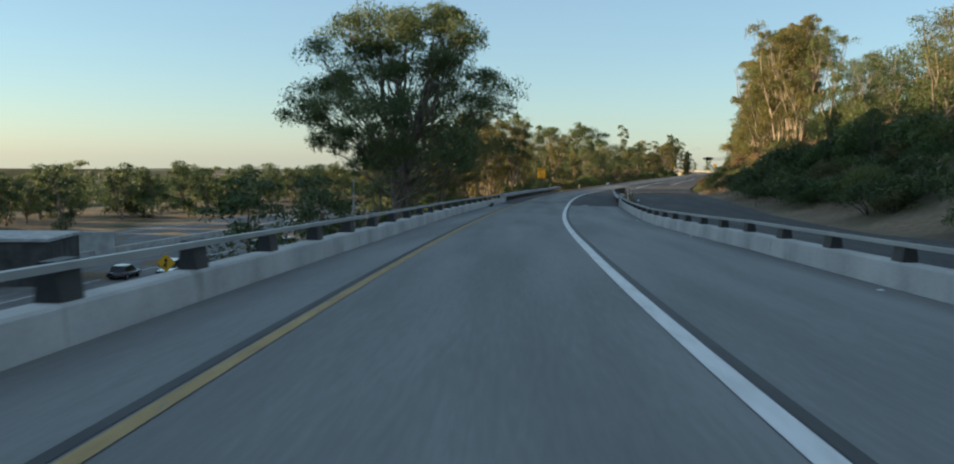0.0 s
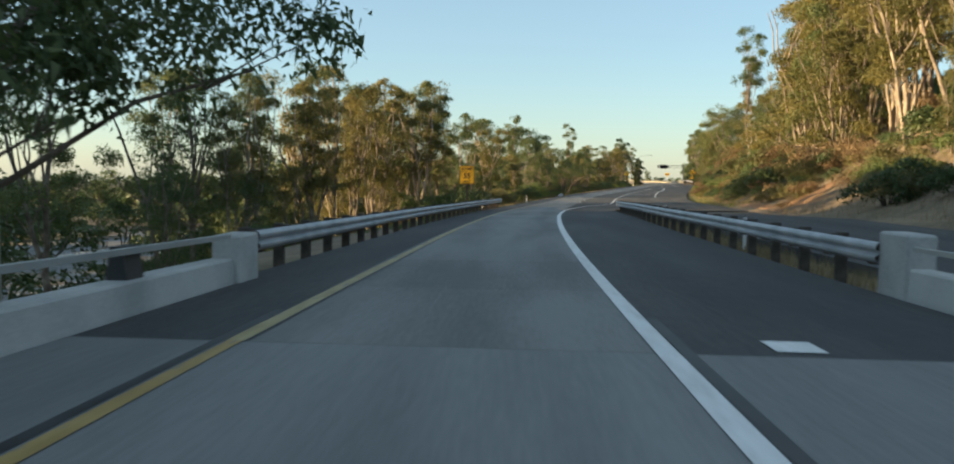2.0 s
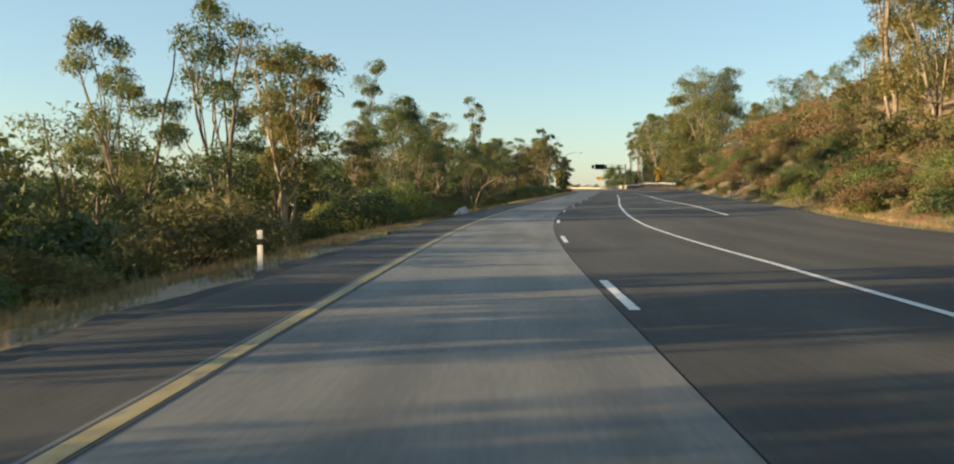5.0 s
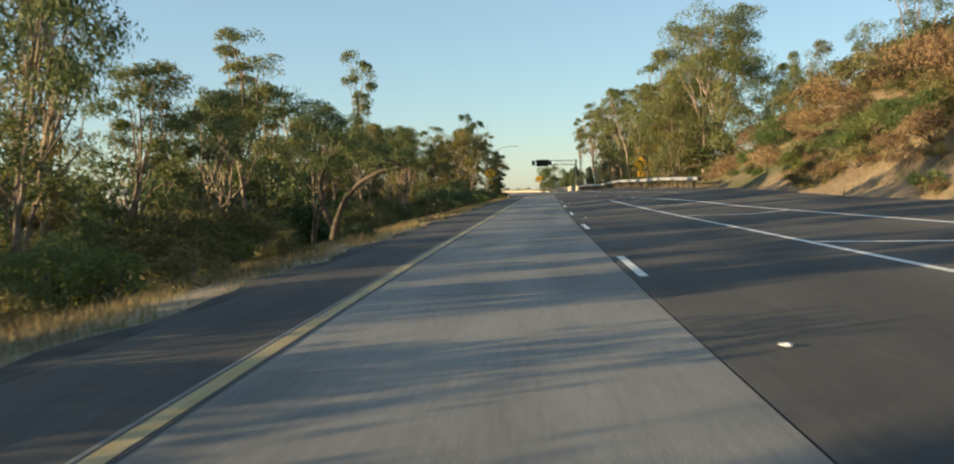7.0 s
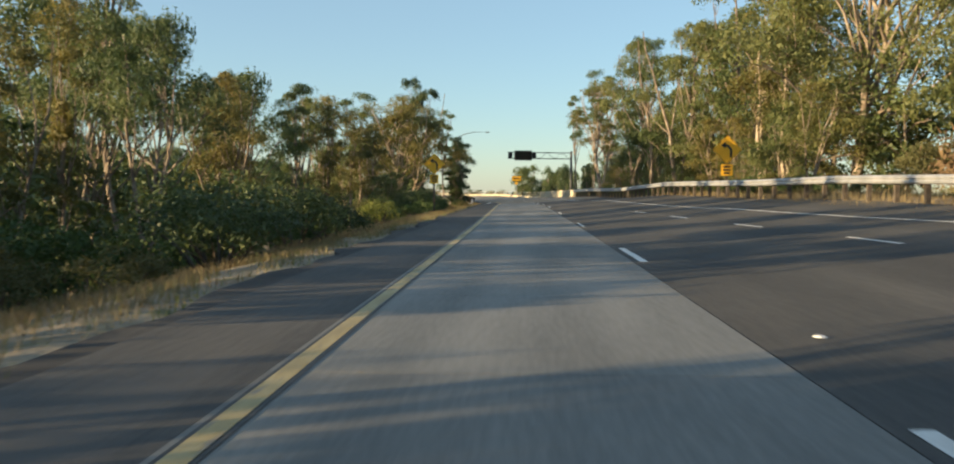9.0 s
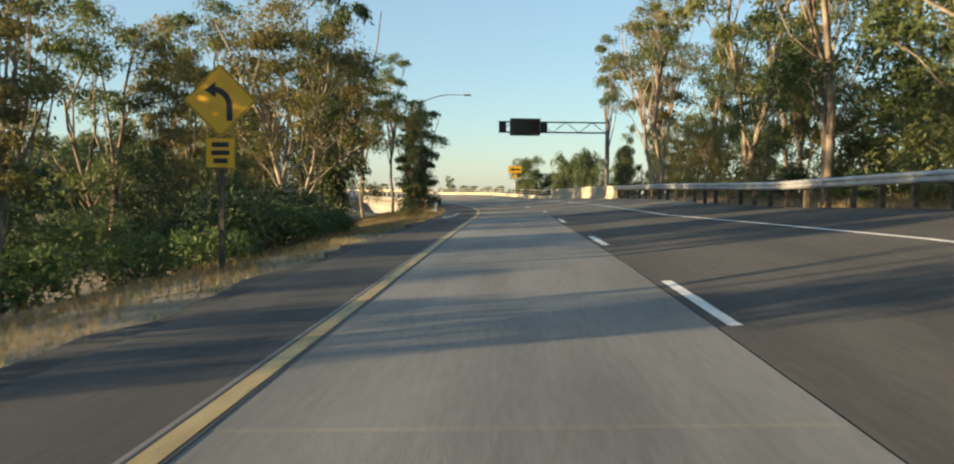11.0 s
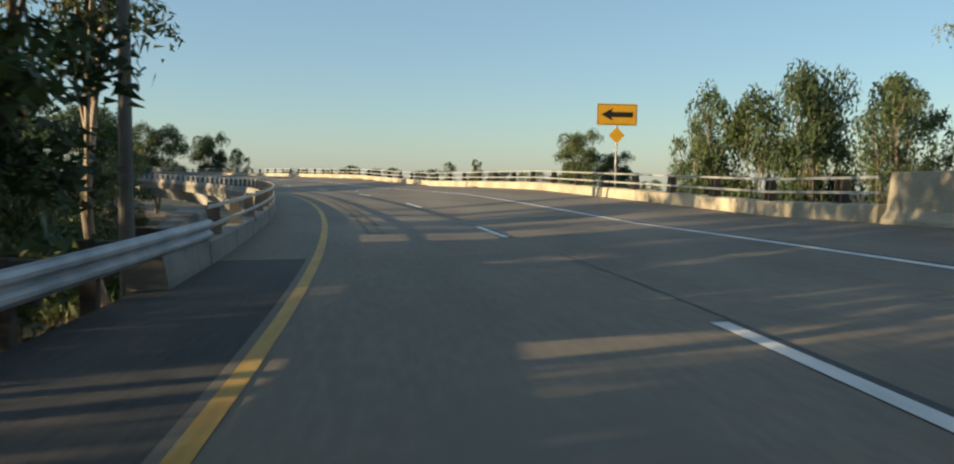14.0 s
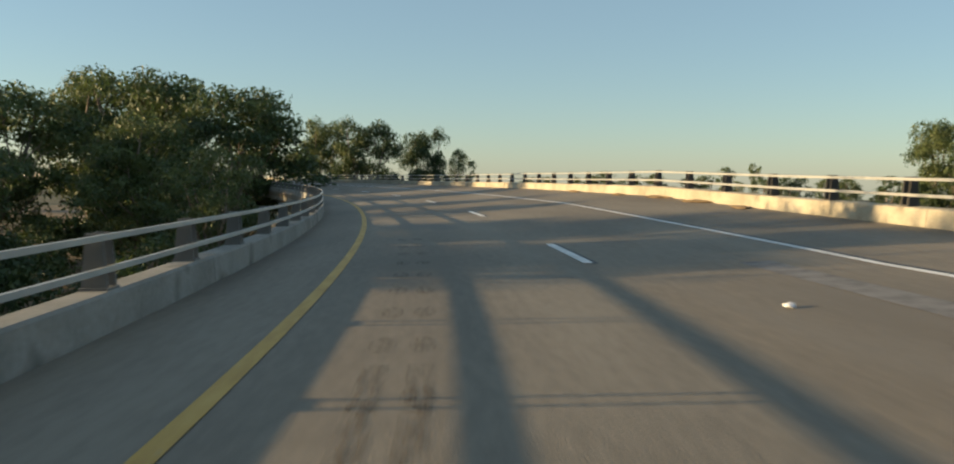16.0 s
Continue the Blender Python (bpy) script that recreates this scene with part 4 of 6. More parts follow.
HEIGHT = {"big": 21.5, "broad_a": 16, "broad_b": 15, "broad_c": 16, "slim_a": 17, "slim_b": 15, "pale": 15, "bare": 15, "umbrella": 14, "dense": 14, "cloud": 14, "column": 9.5, "far_a": 15, "far_b": 14, "far_t": 14, "spread": 15, "full": 16, "wide": 18, "low": 9, "low_warm": 9, "low_far": 9}
LABEL = {
    "big": "huge spreading eucalyptus with dark foliage beside the ramp", "broad_a": "tall grey-green eucalyptus with forked limbs",
    "broad_b": "bronze-tinted eucalyptus with an open crown", "broad_c": "many-limbed olive eucalyptus with cloud-like foliage", "slim_a": "slender eucalyptus with a small high crown",
    "slim_b": "thin leaning eucalyptus with sparse warm foliage", "pale": "sunlit eucalyptus with pale forked branches", "bare": "thinly leaved eucalyptus with bare pale branches", "umbrella": "dark eucalyptus with a flat umbrella crown on bare limbs",
    "dense": "dense rounded dark green tree", "cloud": "dark green eucalyptus with rounded cloud-like tufts",
    "far_t": "distant umbrella-crowned eucalyptus on bare trunks", "far_a": "distant grey-green eucalyptus in a wooded belt", "far_b": "distant dark bushy tree in a wooded belt",
    "low_far": "low dark bushy tree behind the bank", "low": "low bushy many-stemmed young eucalyptus on the slope", "low_warm": "low bushy sunlit bronze tree on the slope", "full": "full-crowned olive green eucalyptus in thick woods", "wide": "massive olive green eucalyptus with a full rounded crown",
    "spread": "spreading eucalyptus with many bare pale limbs beside the verge", "column": "narrow bushy young eucalyptus by the shoulder",
}


def tree(kind, s, d, top, turn=None, wide=1.0, group="trees along the ramp", tilt=0.0):
    """A tree at s, d whose top stands so high above the road there."""
    x, y, z = planted(s, d)
    up = at(s, 0).z + top
    return plant(KINDS, kind, x, y, z, 1.05 * (up - z) / HEIGHT[kind], s * 1.7 + d if turn is None else turn, "eucalyptus_tree", LABEL[kind], "tree", group, tilt, wide)


def tree_xy(kind, x, y, top, turn=0.0, wide=1.0, group="distant trees"):
    z = gz(x, y)
    return plant(KINDS, kind, x, y, z, (top - z) / HEIGHT[kind], turn, "eucalyptus_tree", LABEL[kind], "tree", group, 0.0, wide)


SHRUB = {"green_a": "leafy green shrub beside the road", "green_b": "rounded leafy green shrub on the bank", "green_c": "dark green dense shrub on the bank", "lime": "bright yellow-green shrub at the verge",
         "dry_a": "dry reddish-brown shrub on the slope", "dry_b": "low dry brown shrub on the slope", "olive": "olive drab shrub on the slope"}


BULK = {}


def bush(kind, s, d, size, turn=0.0):
    """A shrub: a thing of its own beside the road, gathered into brush farther up the slopes and down the bank."""
    big = kind + "_big" if size > 1.4 and -11 < d < 25 and kind + "_big" in BUSHES else kind
    if d < -8.7 or d > 22.3:
        BULK.setdefault(kind, {}).setdefault(big, []).append((s, d, size, turn))
        return
    x, y, z = planted(s, d)
    plant(BUSHES, big, x, y, z - 0.08 * size, size, turn, "shrub", SHRUB[kind], "shrub", "shrubs")


tree("big", 71, -10.9, 16.6, 0.4, 0.93)
rng = np.random.default_rng(5)
# the open grove beside the ramp
for k, s, d, top, w in (
        ("slim_b", 97, -12, 6.0, 0.9), ("pale", 104, -14, 7.2, 0.8), ("broad_a", 113, -16.5, 9.2, 0.85), ("slim_a", 115, -13.5, 10, 1.0), ("pale", 125, -15, 11.6, 0.85), ("broad_b", 118, -11.5, 8.0, 0.85),
        ("pale", 129, -13, 9.8, 0.9), ("broad_c", 138.5, -15, 11.8, 0.9), ("pale", 136.5, -10.5, 11.2, 0.9), ("slim_a", 143, -10.5, 11.4, 1.1), ("broad_a", 146.5, -13, 13, 0.9), ("broad_b", 150, -18.5, 13.2, 0.9),
        ("slim_b", 148, -10.5, 10.6, 1.1), ("broad_c", 108, -21, 9.0, 0.9), ("pale", 133, -21, 11.5, 0.8), ("slim_b", 110.5, -10.8, 7.2, 0.9), ("slim_b", 141, -18, 10, 1.0),
        ("broad_b", 112.5, -13, 8.2, 1.0), ("broad_b", 141.5, -13.5, 11.4, 0.85), ("broad_c", 104.5, -17.5, 8.4, 0.9), ("broad_a", 92.5, -18.5, 8, 1.0),
        ("broad_b", 123.5, -11.8, 9.2, 0.9), ("low_warm", 130, -12.5, 3.6, 0.8), ("low", 103, -14, 2.6, 0.9), ("low_warm", 109, -13, 2.8, 0.9), ("low", 115.5, -15, 3.4, 0.9), ("low_warm", 121, -13.5, 3.2, 0.9), ("low_warm", 127, -16, 3.6, 0.9), ("low", 98, -15.5, 2.6, 0.9), ("low_warm", 135, -14, 3.2, 0.9)):
    tree(k, s, d, top, None, w, tilt=rng.normal() * 0.03)
# the cluster past the sign, and the belt up to the crest
for k, s, d, top, w in (
        ("broad_c", 185, -17.5, 10, 0.8), ("broad_a", 195, -17, 13.4, 0.85), ("pale", 204, -16.5, 11.8, 1.0), ("full", 213, -21, 13.6, 1.2), ("broad_b", 178, -22, 5.5, 1.2), ("low", 186, -21, 6.2, 1.0),
        ("umbrella", 226, -15, 10.6, 0.62), ("slim_b", 208, -12, 6.8, 1.1), ("broad_a", 215, -13.5, 6.4, 0.9), ("low", 222, -12.5, 4.6, 0.9), ("broad_c", 231.5, -13.5, 6.6, 1.0), ("broad_b", 236, -20, 7.4, 1.0), ("slim_a", 237, -21, 15.7, 0.8),
        ("slim_a", 246, -14, 10.2, 1.3), ("umbrella", 241, -13.5, 7.0, 0.75), ("umbrella", 254, -12.5, 7.0, 0.75), ("broad_c", 250, -19, 7.6, 1.0), ("slim_b", 239.5, -14.5, 7.8, 1.1), ("pale", 265, -19, 7.6, 0.9), ("umbrella", 263, -10.8, 6.2, 0.7),
        ("broad_b", 272, -16, 6.6, 0.85), ("broad_b", 279, -14, 6.4, 0.85), ("umbrella", 284, -11.5, 7.6, 0.7), ("slim_b", 285, -15, 8.2, 0.8), ("slim_a", 295.5, -17.8, 17.0, 0.8), ("umbrella", 290, -17, 8.6, 0.6),
        ("broad_b", 299, -13.5, 7.2, 0.9), ("broad_b", 307, -16.5, 7.8, 0.95), ("umbrella", 329, -36, 18, 1.1), ("umbrella", 318.5, -20, 10.4, 0.8), ("broad_a", 313, -29, 11, 1.0), ("slim_b", 323, -14, 8.2, 1.1),
        ("slim_a", 336, -20, 11.2, 1.0), ("broad_a", 332, -24, 10.8, 0.9), ("slim_a", 347, -22, 12.4, 1.1), ("slim_a", 363.5, -18, 13.4, 1.2), ("slim_b", 369, -23.5, 14.2, 1.1), ("slim_b", 330, -13, 8.4, 1.1),
        ("broad_a", 373.5, -12.5, 13.2, 0.8), ("column", 370.5, -10.6, 16.2, 0.8), ("broad_a", 357, -22, 12.5, 0.9)):
    tree(k, s, d, top, None, w, tilt=rng.normal() * 0.03)
# round the open verge before the flyover
for k, s, d, top, w in (
        ("spread", 358.5, -11, 12.4, 1.1), ("slim_a", 384, -6.4, 13.5, 1.0), ("broad_b", 380.5, -12.2, 13.5, 0.8), ("low_warm", 386.5, -11.2, 12, 0.62), ("full", 391.5, -13.5, 12.5, 0.7), ("slim_a", 411, -6.7, 16, 1.1), ("slim_b", 341, -12.5, 7.6, 1.1), ("slim_b", 349.5, -15, 8.4, 1.0), ("slim_b", 372, -17, 11.5, 1.1),
        ("dense", 336.5, -11, 2.8, 0.9), ("dense", 342, -10.6, 3.2, 0.95), ("dense", 347.5, -11.4, 2.2, 0.9), ("low", 378, -14, 3.8, 1.0), ("dense", 386, -18.5, 1.6, 1.0), ("dense", 372, -24, 1.4, 1.0),
        # these full trees, mostly out of view, are added to shade the deck
        ("dense", 399, -24, 2.5, 1.0), ("slim_a", 396, -11, 12.5, 1.0), ("full", 384, -20.5, 8.6, 0.9), ("full", 392.5, -20.5, 9.0, 0.9), ("full", 378.5, -18, 8.4, 0.8), ("full", 398.5, -21.5, 9.0, 0.85), ("full", 403, -24, 8.0, 0.8)):
    tree(k, s, d, top, None, w)
for s, d, top, w in ((388, -3.5, 9.6, 1.2), (391, -4.2, 9.2, 1.2), (385.8, -4.5, 7.4, 0.85)):
    tree("column", s, d, top, s, w)
# low thick woods behind the bank, mostly hidden, added to block the low sun
for s in np.arange(152, 352, 7.5):
    tree("low_far", s + rng.uniform(-2, 2), rng.uniform(-28, -21), rng.uniform(2.2, 4.4), rng.uniform(0, 6.28), 1.2, "low woods")
    tree("low_far", s + rng.uniform(-2, 2), rng.uniform(-42, -32), rng.uniform(3.5, 6.0), rng.uniform(0, 6.28), 1.2, "low woods")
# a closer row added to keep the verge here in shade
for s in np.arange(252, 292, 5.0):
    tree("low_far", s, rng.uniform(-19, -15), rng.uniform(3.4, 4.8), rng.uniform(0, 6.28), 1.1, "low woods")
for s in np.arange(92, 152, 8.0):
    tree("low_far", s + rng.uniform(-2, 2), rng.uniform(-34, -26), rng.uniform(0.0, 2.4), rng.uniform(0, 6.28), 1.2, "low woods")
# beyond the lower freeway
for k in range(78):
    s = 112 + k * 3.1
    kind = ["far_t", "far_b", "far_t", "far_a"][k % 4]
    p = at(s + rng.uniform(-3, 3), rng.uniform(-116, -88))
    tree_xy(kind, p.x, p.y, rng.uniform(-2.6, 1.0), rng.uniform(0, 6.28), rng.uniform(0.95, 1.2), "trees beyond the freeway")
for s in np.arange(136, 252, 7.5):
    p = at(s + rng.uniform(-2, 2), rng.uniform(-34, -29))
    tree_xy("far_b", p.x, p.y, rng.uniform(-6.5, -4.5), rng.uniform(0, 6.28), 1.2, "trees beside the freeway")


def far_woods():
    """Woods past counting on the land behind the belt."""
    g = np.random.default_rng(31)
    c, r = [], []
    for _ in range(520):
        s, d = g.uniform(115, 430), -g.uniform(126, 300)
        p = at(s, d)
        z = gz(p.x, p.y)
        top = g.uniform(5, 10.5)
        for _ in range(4):
            c.append((p.x + g.normal() * 2.2, p.y + g.normal() * 2.2, z + top * g.uniform(0.3, 1.0)))
            r.append(g.uniform(1.6, 2.6))
    me = leaf_mesh("far_woods", c, r, 26, 1.0, 0.5, M_LEAF_DARK, g, 0.2, 0.8)
    tagged(new("far_woods", me), "distant dark green woods beyond the freeway", "woods", kind="stuff")


far_woods()
# the hill on the right: the tall trees that stand out of its brush
for k, s, d, top, w in (
        ("pale", 125, 29, 21.5, 1.0), ("broad_b", 131, 30.5, 23.7, 0.9), ("pale", 138, 32, 22.6, 0.9), ("broad_a", 107, 32, 20.4, 0.8), ("broad_b", 150, 31, 25.9, 0.9), ("pale", 168, 31.6, 30.8, 0.75), ("broad_b", 172, 34.5, 28.6, 0.75),
        ("slim_b", 160, 30, 21.5, 1.0), ("bare", 178, 33, 22, 0.8), ("slim_a", 209.5, 27.3, 28.1, 0.9), ("slim_b", 214, 28.5, 24.2, 0.9), ("bare", 222, 32, 22, 0.7), ("low", 96, 33, 15.5, 0.9), ("low", 84, 31.5, 14.6, 1.0), ("low", 72, 30, 13.5, 1.0),
        ("low", 60, 29, 12.4, 1.0), ("dense", 49, 29, 11, 0.8), ("dense", 66, 26.2, 7.6, 0.7), ("dense", 79, 26.5, 8.4, 0.6), ("low", 90, 27, 9.6, 0.9), ("dense", 101, 26, 7, 0.6), ("low_warm", 113, 27.5, 9.4, 0.8), ("dense", 38, 28, 10, 0.8),
        ("full", 172, 35, 29, 0.9), ("broad_b", 121, 31, 23, 1.0), ("broad_c", 153, 33, 26, 1.0), ("broad_b", 180, 34.5, 25, 1.0), ("broad_b", 186, 31, 20, 0.9), ("broad_a", 197, 33, 20, 0.8), ("broad_b", 158, 35, 25, 0.9), ("broad_b", 142, 29, 19, 0.8), ("pale", 116, 30, 18, 0.8), ("low_warm", 104, 36, 17, 0.9), ("low", 118, 37, 18, 0.9), ("low_warm", 76, 35, 17.5, 0.9), ("low", 88, 38, 19, 1.0),
        ("low", 144, 31, 14, 0.9), ("low_warm", 156, 32, 14.6, 0.8), ("low", 165, 29, 11.6, 0.7), ("low_warm", 176, 29.5, 15.4, 0.9), ("low", 183, 30, 15.6, 0.9), ("low", 194, 29.5, 14.6, 0.8), ("low_warm", 188, 34, 17.7, 0.9), ("low", 201, 31.5, 15.9, 0.8), ("low_warm", 216, 31, 15.9, 0.9), ("low", 228, 30, 15.9, 0.8),
        ("low", 239, 30, 14.9, 0.7), ("low_warm", 248, 29.5, 15.1, 0.75), ("low", 256, 30.5, 16, 0.75), ("low", 263, 29, 16.4, 0.75), ("low", 272, 29, 14.5, 0.7), ("low_warm", 281, 28.5, 14.5, 0.7), ("low", 290, 30, 13.6, 0.7), ("broad_a", 297.5, 30, 15.8, 0.5), ("full", 163, 33.5, 29, 0.9), ("broad_b", 147, 33, 27, 1.0), ("full", 189, 34, 25, 0.9), ("low_warm", 206, 29, 17, 0.9), ("low", 211, 32, 19, 0.9), ("broad_b", 134, 33, 26, 1.0), ("full", 148, 29.5, 23, 0.9), ("broad_b", 156, 28.8, 23, 1.0), ("low_warm", 151, 28, 18, 0.9), ("broad_b", 163, 29.5, 24, 1.0), ("low_warm", 141, 28, 17, 0.9)):
    tree(k, s, d, top, None, w, "trees on the hill")
# the woods on the right past the cut
for k, s, d, top, w in (
        ("wide", 308.5, 22.3, 22.6, 1.0), ("broad_a", 315, 33, 17, 1.0), ("broad_c", 320, 25, 20, 1.0), ("full", 329, 21, 20.5, 1.0), ("broad_c", 333, 16.5, 17.5, 0.9), ("full", 337, 19.5, 17.5, 1.0), ("broad_c", 345, 16, 18.4, 0.85), ("full", 341, 27, 20, 1.0),
        ("broad_a", 357, 16, 19.2, 0.8), ("full", 350, 23, 17.5, 0.95), ("slim_a", 372, 14.6, 18.2, 1.0), ("broad_c", 363, 21, 15, 0.9), ("full", 357, 29, 16, 1.0), ("pale", 320, 20, 15.5, 0.95), ("pale", 313, 19.5, 14.5, 0.8),
        ("bare", 381.5, 17.2, 18, 1.1), ("slim_a", 391, 15.8, 16.8, 0.9), ("low", 376, 18.5, 8.6, 1.0), ("broad_c", 367, 20.5, 12.2, 0.8), ("broad_b", 357.5, 19.5, 12, 0.8), ("broad_a", 383, 23, 16.4, 0.8), ("bare", 393, 21.7, 20, 1.1), ("broad_c", 389.5, 27, 14.4, 0.9),
        ("slim_a", 398.5, 36.5, 15.4, 1.0), ("low", 388, 22.5, 8.8, 0.8), ("slim_a", 406, 24.5, 9.4, 0.7), ("dense", 377, 20.5, 6.4, 0.8), ("dense", 385, 18.8, 7.2, 0.7), ("low", 348, 19, 7, 1.0), ("low", 336, 20, 7, 1.0), ("low_warm", 324, 19.5, 7.5, 1.0), ("dense", 393, 18.5, 6.2, 0.7),
        ("broad_a", 415, 32.5, 11.6, 0.6), ("broad_b", 407, 31, 10.2, 0.7)):
    tree(k, s, d, top, None, w, "woods past the cut")
for s in np.arange(302, 374, 5.2):
    tree(["low", "low_warm", "low"][int(rng.integers(0, 3))], s + rng.uniform(-1.5, 1.5), rail_right(s) + rng.uniform(3.6, 8), rng.uniform(4.2, 8.0), rng.uniform(0, 6), 0.95, "woods past the cut")
for k, s, d, top, w in (("dense", 401, 21, 4.6, 0.6), ("dense", 410, 22.5, 5.4, 0.5), ("cloud", 417, 24, 6.9, 0.45), ("cloud", 424.5, 25, 6.6, 0.5), ("dense", 432, 28, 5.8, 0.5), ("dense", 418, 30, 6.8, 0.6), ("dense", 396, 19.5, 6.0, 0.6), ("dense", 440, 34, 4.2, 0.6)):
    tree(k, s, d, top, None, w, "trees below the flyover")
for s in np.arange(304, 378, 5.0):
    tree("low_far", s + rng.uniform(-1, 1), rail_right(s) + rng.uniform(9, 13), rng.uniform(5.5, 8.0), rng.uniform(0, 6.28), 1.1, "low woods")
# round the flyover
for k, x, y, top, w in (("cloud", 29, 535, 13.0, 1.0), ("cloud", 44, 517, 11.5, 1.0), ("cloud", 60, 510, 8.6, 1.15), ("cloud", 39, 540, 12.5, 0.8), ("cloud", 36, 500, 8.0, 1.1), ("cloud", 63, 562, 8.8, 0.75),
                        ("cloud", 55, 566, 9.0, 0.7), ("cloud", 75, 549, 6.4, 0.6), ("dense", 80, 552, 3.4, 0.6), ("cloud", 15, 520, 11.5, 1.2), ("cloud", 155, 552, 9.2, 0.75), ("cloud", 164, 553, 4.4, 0.8), ("far_t", 174, 725, 5.6, 0.5),
                        ("dense", 52, 470, 4.6, 1.1), ("cloud", 40, 455, 4.5, 1.1), ("cloud", 0, 500, 9, 1.2), ("cloud", 30, 485, 6.5, 1.2), ("dense", 62, 448, 2.0, 1.0), ("cloud", 66, 436, 2.5, 0.9), ("cloud", 58, 430, 3.5, 1.0),
                        ("dense", 48, 440, 3.5, 1.0), ("dense", 70, 470, 0.5, 1.0), ("cloud", 56, 490, 4.0, 1.0), ("cloud", 20, 470, 6.0, 1.2)):
    tree_xy(k, x, y, top, x * 0.7, w)
for x, y, top in ((93, 658, -1.4), (97, 660, -1.2), (105, 657, -1.2), (110, 659, -0.6), (114, 657, 0.5), (122, 656, -0.4), (128, 655, -0.1), (136, 654, -1.0), (141, 655, -0.3), (145, 652, 2.2), (154, 650, -1.2), (160, 648, -0.7), (166, 650, -0.8), (171, 645, -1.1), (176, 644, -0.9), (184, 641, -0.1), (190, 639, -0.9)):
    tree_xy("far_b", x, y, top + 1.1, x * 1.3, 0.75 if top > 2 else 1.1, "trees past the flyover")
for k in range(44):
    a = rng.uniform(-0.55, 0.66)
    r = rng.uniform(330, 560)
    tree_xy(["far_b", "far_a"][k % 2], 88 + r * math.sin(a), 417 + r * math.cos(a), rng.uniform(-4.5, -0.5), rng.uniform(0, 6), 1.4, "distant trees far off")


def leaning_tree():
    """A bent trunk that arches from the bank towards the shoulder, with tufts of leaves above it."""
    m = stand(251, -10.5)
    t = thing("leaning_tree", "dark bent tree arching low from the bank towards the shoulder", "tree", m)
    g = np.random.default_rng(77)
    main = [Vector(p) for p in ((0, 0, -2.1), (0.3, 0, -0.6), (0.9, 0.1, 0.9), (1.9, 0.1, 2.0), (3.2, 0, 2.6), (4.7, -0.1, 2.8))]
    lines = [(main, [0.24, 0.21, 0.18, 0.15, 0.12, 0.07], 8)]
    second = [Vector(p) for p in ((0.2, 0.2, -1.2), (-0.6, 0.5, 0.6), (-0.7, 0.4, 2.2), (0.1, 0.3, 3.6), (1.0, 0.2, 4.2))]
    lines.append((second, [0.2, 0.17, 0.14, 0.1, 0.05], 8))
    centres, radii = [], []
    for q, up in ((main[3], 1.6), (main[4], 1.3), (main[5], 0.5), (second[3], 1.2), (second[4], 0.9), (second[2], 1.0)):
        for _ in range(4):
            e = q + Vector((g.normal() * 0.8, g.normal() * 0.8, up * g.uniform(0.5, 1.3)))
            lines.append(([q, q.lerp(e, 0.5) + Vector((0, 0, 0.1)), e], [0.05, 0.03, 0.012], 5))
            for _ in range(3):
                centres.append(tuple(e + Vector(g.normal(size=3)) * 0.35))
                radii.append(g.uniform(0.3, 0.55))
    part("trunk", tubes_mesh(lines, M_WOOD), None, t)
    part("crown", leaf_mesh("crown", centres, radii, 70, 0.17, 0.08, M_LEAF_DEEP, g), None, t)


leaning_tree()

for label in list(JOINED):
    joined(label, "woods")

# ---- shrubs ----
def brush(name, label, mat, kinds, places):
    """Shrubs past counting, joined: places are (s, d, size, turn)."""
    out = []
    for k, (s, d, size, turn) in enumerate(places):
        me = BUSHES[kinds[k % len(kinds)]][1]
        co = np.empty(3 * len(me.vertices))
        me.vertices.foreach_get("co", co)
        co = co.reshape(-1, 3) * size
        c, q = math.cos(turn), math.sin(turn)
        x, y, z = planted(s, d)
        out.append(np.stack([co[:, 0] * c - co[:, 1] * q + x, co[:, 0] * q + co[:, 1] * c + y, co[:, 2] + z], 1))
    tagged(new(name, triangles(name, np.concatenate(out), mat)), label, "brush", kind="stuff")


rng = np.random.default_rng(9)
# the bank: heaped shrubs with gaps between them
for s in np.arange(136, 350, 3.1):
    for d0, d1, keep, big in ((-8.4, -6.2, 0.3, 1.2), (-12.5, -9, 0.6, 2.1)):
        if rng.uniform() < keep:
            k = ["green_a", "green_b", "olive", "olive", "lime", "olive"][int(rng.integers(0, 6))]
            bush(k, s + rng.uniform(-1.2, 1.2), rng.uniform(d0, d1), big * rng.uniform(0.55, 1.15), rng.uniform(0, 6.28))
for s in np.arange(96, 136, 4.0):
    bush(["olive", "green_b", "dry_b"][int(rng.integers(0, 3))], s + rng.uniform(-1, 1), rng.uniform(-12, -7), rng.uniform(0.6, 1.3), rng.uniform(0, 6.28))
brush("low_bank_brush", "dark brush on the lower bank", M_LEAF_DARK, ["green_c"], [(rng.uniform(150, 390), rng.uniform(-24, -15), rng.uniform(2.0, 3.2), rng.uniform(0, 6)) for _ in range(34)])
